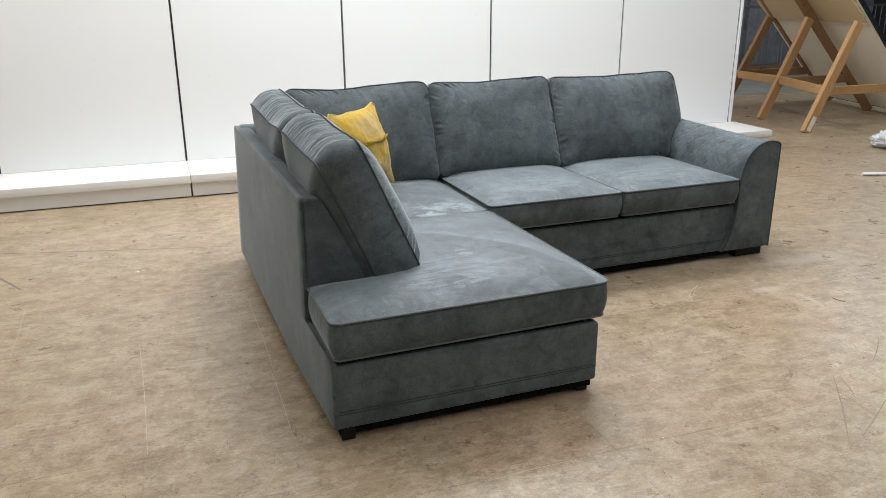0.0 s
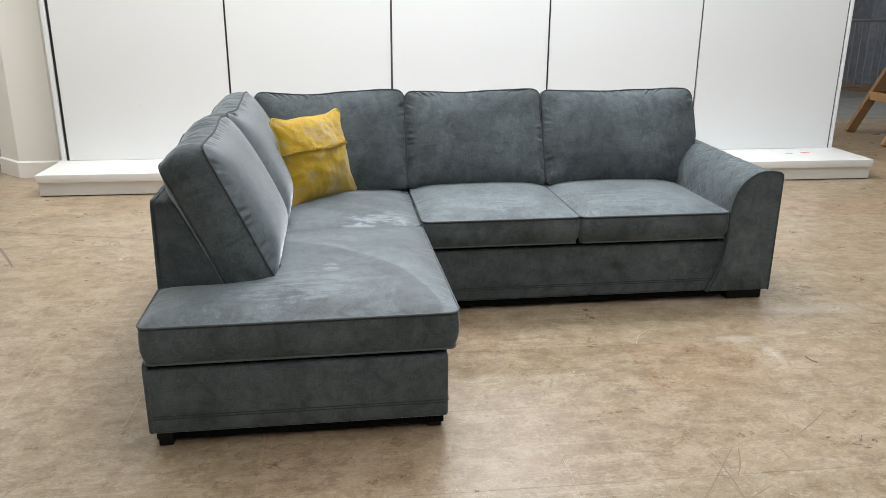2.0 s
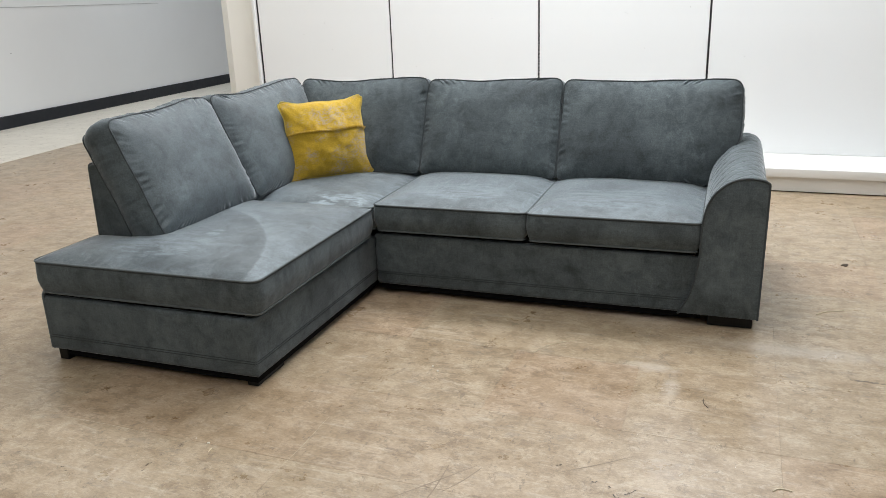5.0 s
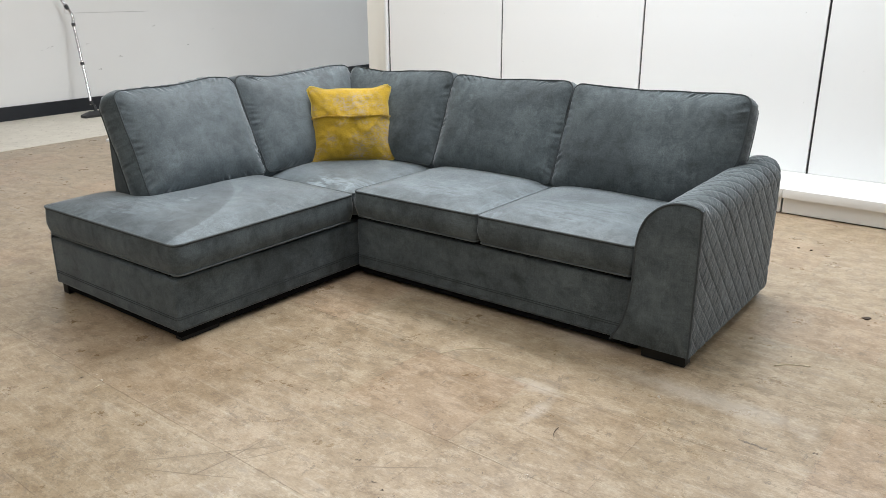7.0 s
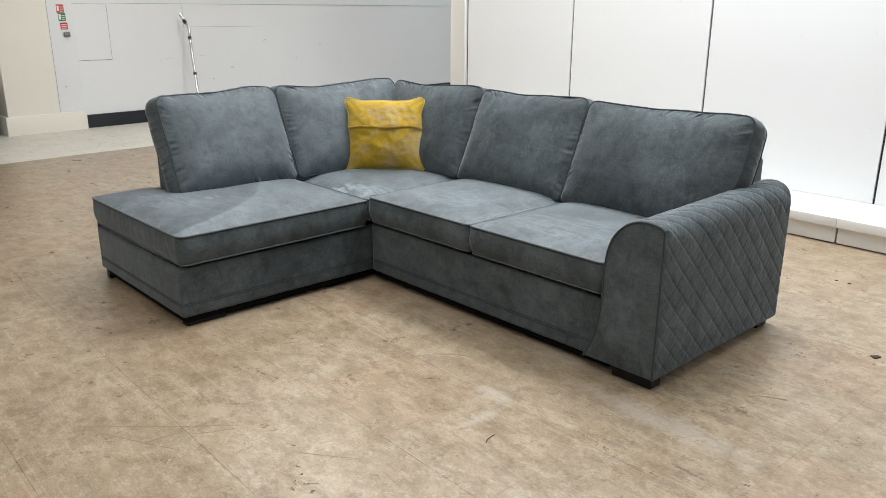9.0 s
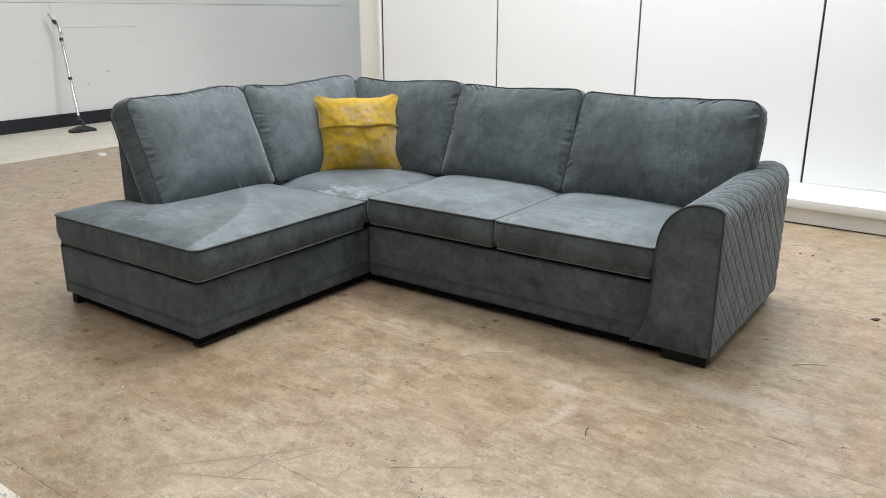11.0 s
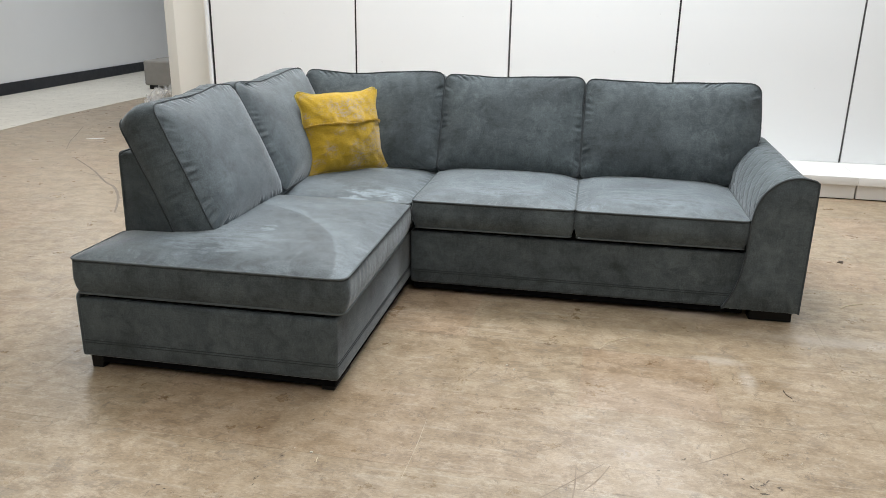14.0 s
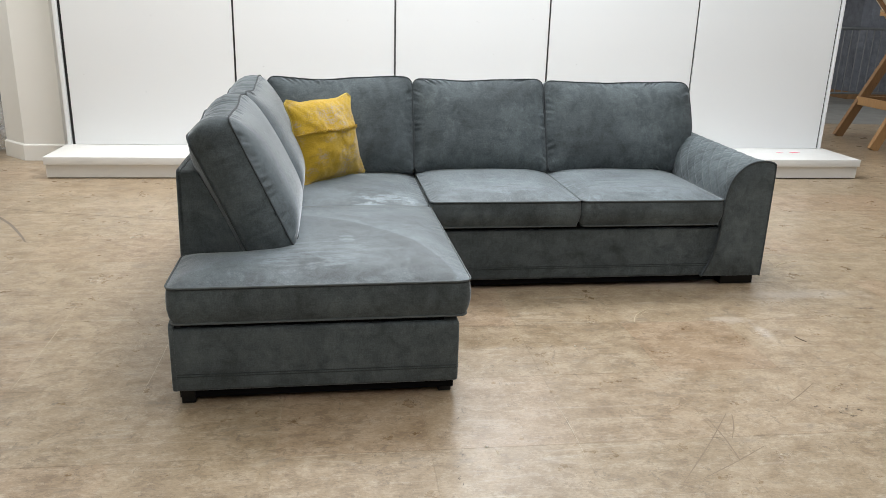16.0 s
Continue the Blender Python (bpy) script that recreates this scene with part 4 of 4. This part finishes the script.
for y, z in ((1.05, 0.72), (1.08, 0.735), (1.50, 0.74), (1.90, 0.58), (0.95, 0.70), (2.4, 0.9), (-0.16, 0.47), (0.02, 0.93), (2.9, 0.66), (3.3, 0.83), (1.62, 0.45)):
    for _ in range(3):
        dy, dz, r = rg.uniform(-0.02, 0.02), rg.uniform(-0.006, 0.006), rg.uniform(0.002, 0.005)
        x = 0.0302 if y < 0 else 0.0002
        add_box(bm, (x, y + dy - r * 2, z + dz - r * 0.5), (x + 0.001, y + dy + r * 2, z + dz + r * 0.5))
marked = tagged(part("wall_marks", bm, SEAM, None, "", False), "small grey scuffs and specks on the white wall", "wall marks", kind="stuff")
marked.matrix_world = WEST
br = tagged(part("wall_bracket", box((0.0, -0.03, -0.03), (0.03, 0.03, 0.02), 0.006, 2), STEEL), "small grey metal bracket under the signs", "bracket")
br.matrix_world = WEST @ pose(0.03, -0.09, 1.025)

# ---------------------------------------------------------------- far right: trestle, barriers, wrapped goods
trestle = thing("trestle_board", pose(0, 0, 0), "large board leaning on a pine trestle frame", "display board")
frames = ((5.88, 5.99, 7.57), (6.72, 6.19, 7.78), (7.58, 6.378, 8.07))
SL = 1.01
for i, (y, xf, xb) in enumerate(frames):
    xt, top_z = ((6.465, 1.03), (6.675, 1.04), (6.916, 1.02))[i]
    part("prop_leg", beam((xf, y - 0.03, 0.0), (xt, y - 0.03, top_z), 0.052, 0.095, (0, 0, 1)), TIMBER if i < 2 else TIMBER_OLD, trestle)
    if i:
        part("batten", beam((xb, y + 0.02, 0.0), (xb - 2.1 / SL, y + 0.02, 2.1), 0.045, 0.09, (0, 0, 1)), TIMBER_OLD, trestle)
    part("tie", beam((xf + 0.385 * (xt - xf) / top_z + 0.02, y + 0.02, 0.385), (xb - 0.385 / SL + 0.02, y + 0.02, 0.385), 0.04, 0.085), TIMBER if i == 0 else TIMBER_OLD, trestle)
part("rail", beam((6.165, 5.88, 0.40), (6.375, 6.71, 0.415), 0.035, 0.085), TIMBER, trestle)
part("rail", beam((6.39, 6.73, 0.41), (6.56, 7.57, 0.385), 0.035, 0.085), TIMBER, trestle)
part("top_rail", beam((6.50, 5.75, 1.31), (6.78, 7.75, 1.31), 0.04, 0.10), TIMBER, trestle)
bm = bmesh.new()
off = Vector((SL, 0, 1)).normalized()
a0, a1 = Vector((7.665, 5.97, 0.0)), Vector((7.99, 7.72, 0.0))
dn = Vector((-1 / SL, 0, 1)).normalized()
for lo, hi in ((0.055, 0.068),):
    add_loft(bm, [[a0 + off * t + dn * 0.03, a1 + off * t + dn * 0.03, a1 + off * t + dn * 3.0, a0 + off * t + dn * 3.0] for t in (lo, hi)])
part("panel", bm, BOARD, trestle, "off-white board back with bare edges", False)
bm = bmesh.new()
add_loft(bm, [[a0 + Vector((0, -0.02, 0)) + off * t, a1 + Vector((0, 0.02, 0)) + off * t, a1 + Vector((0, 0.02, 0)) + off * t + dn * 3.02, a0 + Vector((0, -0.02, 0)) + off * t + dn * 3.02] for t in (0.069, 0.105)])
part("facing", bm, NAVY, trestle, "navy facing layer", False)
part("plywood_strip", beam(a0 + dn * 1.60 + off * 0.045 + Vector((0, 0.02, 0)), a1 + dn * 1.60 + off * 0.045, 0.016, 0.42, tuple(dn)), PLY, trestle, "raw plywood strip")
part("paint_daub", beam((6.003, 5.823, 0.02), (6.066, 5.823, 0.155), 0.003, 0.048), PALEFLOOR, trestle, "white paint daub on the leg end")


def barrier():
    b = thing("crowd_barrier", pose(0, 0, 0), "grey steel crowd barrier with upright bars", "barrier", "barriers behind the board")
    bm = bmesh.new()
    fr = [(0, 0, 0.14), (0, 0, 1.02), (0.06, 0, 1.08), (2.24, 0, 1.08), (2.3, 0, 1.02), (2.3, 0, 0.14)]
    add_tube(bm, fr, 0.019, 10)
    part("frame", bm, STEEL, b)
    bm = bmesh.new()
    add_tube(bm, [(0, 0, 0.17), (2.3, 0, 0.17)], 0.016, 8)
    part("bottom_rail", bm, STEEL, b)
    for k in range(1, 19):
        bm = bmesh.new()
        add_tube(bm, [(k * 0.121, 0, 0.17), (k * 0.121, 0, 1.08)], 0.008, 7)
        part("bar", bm, STEEL, b)
    for x in (0.25, 2.05):
        bm = bmesh.new()
        add_tube(bm, [(x, -0.24, 0.012), (x, 0, 0.13), (x, 0.24, 0.012)], 0.014, 8)
        add_tube(bm, [(x, 0, 0.13), (x, 0, 0.18)], 0.014, 8)
        part("foot", bm, STEEL, b)
    return b


first = barrier()
first.matrix_world = pose(7.55, 10.35, 0, 0, 0, 4)
copy_thing(first, pose(9.9, 10.5, 0, 0, 0, -3))


def wrapped(x, y, sx, sy, sz, seed):
    """Goods stood on end under stretch wrap."""
    e = thing("wrapped_pallet", pose(x, y, 0, 0, 0, seed * 7 % 20 - 10), "tall goods in shiny grey stretch wrap behind the barriers", "wrapped goods", "wrapped goods behind the barriers")
    part("pallet", box((-sx / 2, -sy / 2, 0), (sx / 2, sy / 2, 0.12), 0.006, 1), TIMBER_OLD, e)
    bm = box((-sx / 2, -sy / 2, 0.121), (sx / 2, sy / 2, sz))
    bmesh.ops.subdivide_edges(bm, edges=bm.edges, cuts=14, use_grid_fill=True)
    for v in bm.verts:
        q = v.co * 4 + Vector((seed, 0, 0))
        k = 0.05 * noise.noise(q) + 0.03 * abs(noise.noise(q * 3))
        v.co = Vector((v.co.x * (1 + k * 1.5), v.co.y * (1 + k * 1.5), v.co.z * (1 + 0.3 * k) if v.co.z > 0.2 else v.co.z))
    part("wrap", bm, WRAP, e, "", False)
    return e


for i, (x, y, sx, sy, sz) in enumerate(((9.25, 11.5, 0.8, 0.7, 1.7), (10.1, 11.4, 0.8, 0.8, 1.45), (11.0, 11.8, 0.9, 0.8, 1.9), (11.95, 11.5, 0.9, 0.8, 1.6))):
    wrapped(x, y, sx, sy, sz, i + 2)

rb = tagged(part("plastic_bag", crumple(0.22, 0.14, 14, 3), WHITEBAG, None, "", False), "crumpled white plastic bag on the floor", "plastic bag")
rb.matrix_world = pose(6.19, 4.97, 0)
stick = tagged(part("plastic_tube", add_tube(bmesh.new(), [(0, 0, 0.014), (0.42, 0.05, 0.014)], 0.013, 10), PAPER), "short white plastic tube lying on the floor", "tube")
stick.matrix_world = pose(4.985, 4.235, 0, 0, 0, -28)

# ---------------------------------------------------------------- litter on the floor
for x, y, s, material, label in ((3.41, 3.94, 0.017, DIRT, "dark clump of dirt"), (3.012, 2.79, 0.005, CHIP, "pale chip"), (1.939, 2.348, 0.0045, CHIP, "pale chip"), (1.434, 1.688, 0.004, CHIP, "pale chip"), (1.909, 2.376, 0.0045, CHIP, "pale chip"), (-0.121, 3.902, 0.012, CHIP, "pale chip"), (2.922, 4.743, 0.007, DIRT, "dark crumb"), (2.985, 4.742, 0.008, DIRT, "dark crumb")):
    scrap("floor_crumb", x, y, 0.0, s, s * 0.7, 40 * s * 100, material, label + " lying on the floor tiles", "debris", int(x * 10), 0.004)


def strand(x, y, rz, length, bow, r, material, label):
    pts = smooth_line([(0, 0, r), (length * 0.35, bow, r), (length * 0.7, bow * 0.6, r), (length, -bow * 0.4, r)], 6)
    ob = tagged(part("fibre_strand", add_tube(bmesh.new(), pts, r, 5), material), label, "debris")
    ob.matrix_world = pose(x, y, 0, 0, 0, rz)


strand(3.242, 3.263, 36, 0.13, 0.010, 0.0018, STRAW, "pale straw fibre lying on the floor")
strand(2.23, 2.594, 50, 0.22, 0.02, 0.0012, STRAW, "thin pale fibre lying on the floor")
strand(2.866, 2.357, 110, 0.058, 0.005, 0.0012, DIRT, "dark twig lying on the floor")
strand(3.05, 1.95, 20, 0.05, 0.01, 0.0018, STRAW, "pale straw fibre lying on the floor")
strand(1.464, 1.647, 100, 0.022, 0.001, 0.0014, STRAW, "pale wood splinter lying on the floor")

# rubber scuffs


def scuff(pts, w, label, material=SCUFF):
    line = smooth_line([(x, y, 0.0) for x, y in pts], 10)
    bm = bmesh.new()
    rows = []
    for i, p in enumerate(line):
        d = (line[min(i + 1, len(line) - 1)] - line[max(i - 1, 0)]).normalized()
        s = Vector((-d.y, d.x, 0)) * w * (0.5 + 0.5 * math.sin(math.pi * i / (len(line) - 1))) * (1 + 0.5 * noise.noise((i * 0.9, pts[0][0], 0)))
        rows.append((p + s + Vector((0, 0, 0.0006)), p - s + Vector((0, 0, 0.0006))))
    for a, b in zip(rows, rows[1:]):
        bm.faces.new([bm.verts.new(q) for q in (a[0], b[0], b[1], a[1])])
    return tagged(part("scuff_mark", bm, material, None, "", False), label, "scuff mark", kind="stuff")


scuff([(-2.80, 6.55), (-2.55, 6.1), (-2.42, 5.85), (-2.2, 5.5)], 0.004, "curved rubber scuff on the floor tiles")
scuff([(-1.925, 5.218), (-1.506, 4.86), (-1.179, 4.536), (-1.033, 4.418), (-0.854, 4.197), (-0.718, 3.978), (-0.642, 3.841)], 0.009, "curved rubber scuff on the floor tiles")
scuff([(-1.60, 4.80), (-1.213, 4.629), (-0.85, 4.49), (-0.40, 4.365), (0.12, 4.23), (0.42, 4.16)], 0.004, "long dark scrape on the floor tiles")
for a, b in (((2.259, 1.825), (1.954, 1.463)), ((2.276, 1.819), (2.206, 1.677)), ((2.182, 1.803), (2.171, 1.558)), ((2.285, 1.627), (2.018, 1.477)), ((2.678, 2.008), (2.49, 1.864))):
    scuff([a, ((a[0] + b[0]) / 2 + 0.006, (a[1] + b[1]) / 2), b], 0.0022, "straight dark scrape on the floor tiles", SCRAPE)



def marks(spots, material, label, seed=0):
    """Flat irregular blots lying on the tiles: x, y, half length, half width, turn."""
    bm = bmesh.new()
    rg = random.Random(seed)
    n = 0
    for x, y, sx, sy, rz in spots:
        m = pose(x, y, 0.0, 0, 0, rz)
        for _ in range(4 if sx > 0.006 else 2):
            cx, cy = rg.uniform(-0.8, 0.8) * sx, rg.uniform(-0.9, 0.9) * sy
            fx, fy = sx * rg.uniform(0.15, 0.38), sy * rg.uniform(0.22, 0.5)
            ring = []
            for q in range(13):
                a = q * 2 * math.pi / 13
                f = 1 + 1.1 * noise.noise((seed + n * 2.3, q * 1.9, 0.5))
                ring.append((cx + fx * f * math.cos(a), cy + fy * f * math.sin(a)))
            add_loft(bm, [[m @ Vector((px, py, z)) for px, py in ring] for z in (0.0, 0.0004 + 0.00008 * (n % 8))])
            n += 1
    return tagged(part("floor_marks", bm, material, None, "", False), label, "floor marks", kind="stuff")


marks([(1.091 + 0.028 * i + 0.004 * noise.noise((i, 0, 0)), 1.450 - 0.0122 * i, 0.0065 - 0.0004 * i, 0.0020, 40 + 60 * noise.noise((i, 3, 0))) for i in range(7)], SOOT, "chain of dark rubber marks on the floor tiles", 1)
marks([(1.336, 1.507, 0.008, 0.002, 70), (1.331, 1.539, 0.010, 0.003, 60), (1.332, 1.590, 0.005, 0.002, 40), (1.356, 1.653, 0.008, 0.002, 60), (1.371, 1.861, 0.010, 0.002, 60), (1.441, 1.220, 0.018, 0.005, 0), (1.482, 1.221, 0.016, 0.004, -6), (1.523, 1.222, 0.014, 0.005, 5), (1.559, 1.212, 0.006, 0.003, 20), (1.604, 1.220, 0.020, 0.004, 0), (1.662, 1.231, 0.018, 0.004, 8), (1.636, 1.273, 0.007, 0.003, 50), (1.227, 1.250, 0.016, 0.002, -12), (1.337, 1.235, 0.020, 0.002, -8), (1.557, 1.419, 0.006, 0.002, 60)], SOOT, "scattered dark rubber marks on the floor tiles", 2)
marks([(2.592, 1.851, 0.010, 0.006, 20), (2.635, 1.837, 0.007, 0.003, 60), (2.684, 1.819, 0.012, 0.006, 70), (2.727, 1.811, 0.010, 0.007, 30), (2.686, 1.781, 0.016, 0.004, 10), (2.660, 1.800, 0.014, 0.003, -30), (2.700, 1.840, 0.010, 0.003, 50), (2.485, 1.902, 0.011, 0.003, 40), (2.524, 1.931, 0.006, 0.003, 0), (2.804, 2.072, 0.004, 0.003, 0), (2.606, 2.063, 0.005, 0.002, 60), (2.409, 1.827, 0.005, 0.002, 0), (2.848, 2.406, 0.005, 0.004, 0), (2.869, 2.341, 0.006, 0.004, 0)], SOOT, "cluster of black gum marks on the floor tiles", 3)
marks([(3.582, 3.134, 0.006, 0.004, 0), (3.512, 2.758, 0.009, 0.005, 10), (3.606, 2.993, 0.005, 0.003, 30), (3.632, 3.091, 0.005, 0.003, 0), (3.234, 3.578, 0.006, 0.004, 0), (3.292, 3.512, 0.005, 0.003, 0), (3.271, 3.381, 0.006, 0.004, 0), (3.192, 3.025, 0.005, 0.004, 0), (3.157, 2.565, 0.007, 0.001, -40)], SOOT, "small dark spots on the floor tiles", 4)
marks([(x, y, r * 0.7, r * 0.5, 30) for x, y, r in ((2.556, 1.910, 0.004), (2.815, 1.960, 0.005), (2.869, 1.969, 0.004), (2.853, 1.945, 0.005), (2.674, 2.131, 0.005), (3.233, 3.990, 0.008), (3.255, 3.659, 0.006), (3.282, 3.660, 0.006), (3.364, 3.670, 0.006), (3.472, 3.492, 0.006), (3.613, 3.216, 0.005), (3.229, 2.817, 0.005), (3.073, 3.771, 0.007), (3.020, 2.781, 0.007), (2.714, 2.519, 0.006), (2.905, 2.140, 0.007), (2.954, 2.040, 0.005), (2.811, 1.953, 0.005), (3.273, 2.303, 0.005), (1.379, 1.701, 0.006), (1.565, 1.794, 0.005))], CHIP, "pale crumbs scattered on the floor tiles", 5)
chip_rng = random.Random(77)
marks([(chip_rng.uniform(-0.95, 0.55), chip_rng.uniform(5.12, 5.36), chip_rng.uniform(0.004, 0.009), chip_rng.uniform(0.003, 0.006), chip_rng.uniform(0, 180)) for _ in range(26)], CHIP, "white plaster crumbs along the plinth", 7)
marks([(3.330 + 0.016 * i, 2.692 + 0.012 * noise.noise((i, 1, 4)), 0.022, 0.006, 20 * noise.noise((i, 2, 2))) for i in range(5)], SCUFF, "faint dark smudge on the floor tiles", 6)


def scratch(a, b, bow=0.004):
    mid = ((a[0] + b[0]) / 2 + bow, (a[1] + b[1]) / 2 + bow)
    ob = scuff([a, mid, b], 0.0009, "thin pale scratch across the floor tiles", SCRATCH)
    ob.name = "floor_scratch"


for a, b in (((3.122, 2.968), (3.411, 3.042)), ((3.199, 2.598), (3.436, 2.623)), ((3.114, 2.920), (3.287, 2.911)), ((3.141, 2.755), (3.430, 2.767)), ((3.217, 3.171), (3.364, 3.132)), ((2.465, 2.600), (2.984, 2.625)), ((2.666, 2.144), (2.883, 2.135)), ((2.879, 2.644), (3.174, 2.616)), ((2.55, 2.52), (2.95, 2.70)), ((1.95, 2.46), (2.42, 2.55)), ((1.75, 2.62), (2.05, 2.60)), ((2.20, 2.72), (2.62, 2.74)), ((1.714, 1.948), (1.717, 1.621)), ((2.221, 2.6), (2.353, 2.738)), ((0.352, 3.42), (0.361, 2.54)), ((0.350, 2.62), (0.350, 2.10)), ((-0.590, 3.62), (-0.578, 3.02)), ((-0.109, 3.00), (-0.081, 2.16)), ((0.835, 1.676), (1.161, 1.682))):
    scratch(a, b)

# ---------------------------------------------------------------- floor tiles
PITCH, TX, TY = 0.4525, 1.7175, 2.139
E3 = 0.0003
HX, HY = PITCH / 2 - 0.00012, PITCH / 2 - 0.00035


def tile_rings(cx, cy):
    return [[(cx + sx * (HX - i), cy + sy * (HY - i), z) for sx, sy in ((-1, -1), (1, -1), (1, 1), (-1, 1))] for i, z in ((0, -0.0011), (0, -E3), (0.00025, 0.0))]


bm = bmesh.new()
add_loft(bm, tile_rings(0, 0), True, False, True)
tile_mesh = bpy.data.meshes.new("tile")
bmesh.ops.recalc_face_normals(bm, faces=bm.faces)
bm.to_mesh(tile_mesh)
bm.free()
tile_mesh.materials.append(TILE)
floor_ob = bpy.data.objects["floor"]
verts, faces = [], []
for i in range(-13, 26):
    for j in range(-19, 21):
        cx, cy = TX + (i + 0.5) * PITCH, TY + (j + 0.5) * PITCH
        if not (-3.6 < cx < 12.5 and -5.8 < cy < 11.0):
            continue
        if -5 <= i < 9 and -5 <= j < 16 - 0:
            ob = new("tile", tile_mesh)
            ob.parent = floor_ob
            ob.location = (cx, cy, 0)
        else:
            b = len(verts)
            for ring in tile_rings(cx, cy):
                verts += ring
            for k in range(2):
                for q in range(4):
                    r = (q + 1) % 4
                    faces.append((b + 4 * k + q, b + 4 * k + r, b + 4 * k + 4 + r, b + 4 * k + 4 + q))
            faces.append((b + 8, b + 9, b + 10, b + 11))
me = bpy.data.meshes.new("tiles")
me.from_pydata(verts, [], faces)
me.materials.append(TILE_REST)
ob = new("tiles", me)
ob.parent = floor_ob
tagged(ob, kind="stuff")
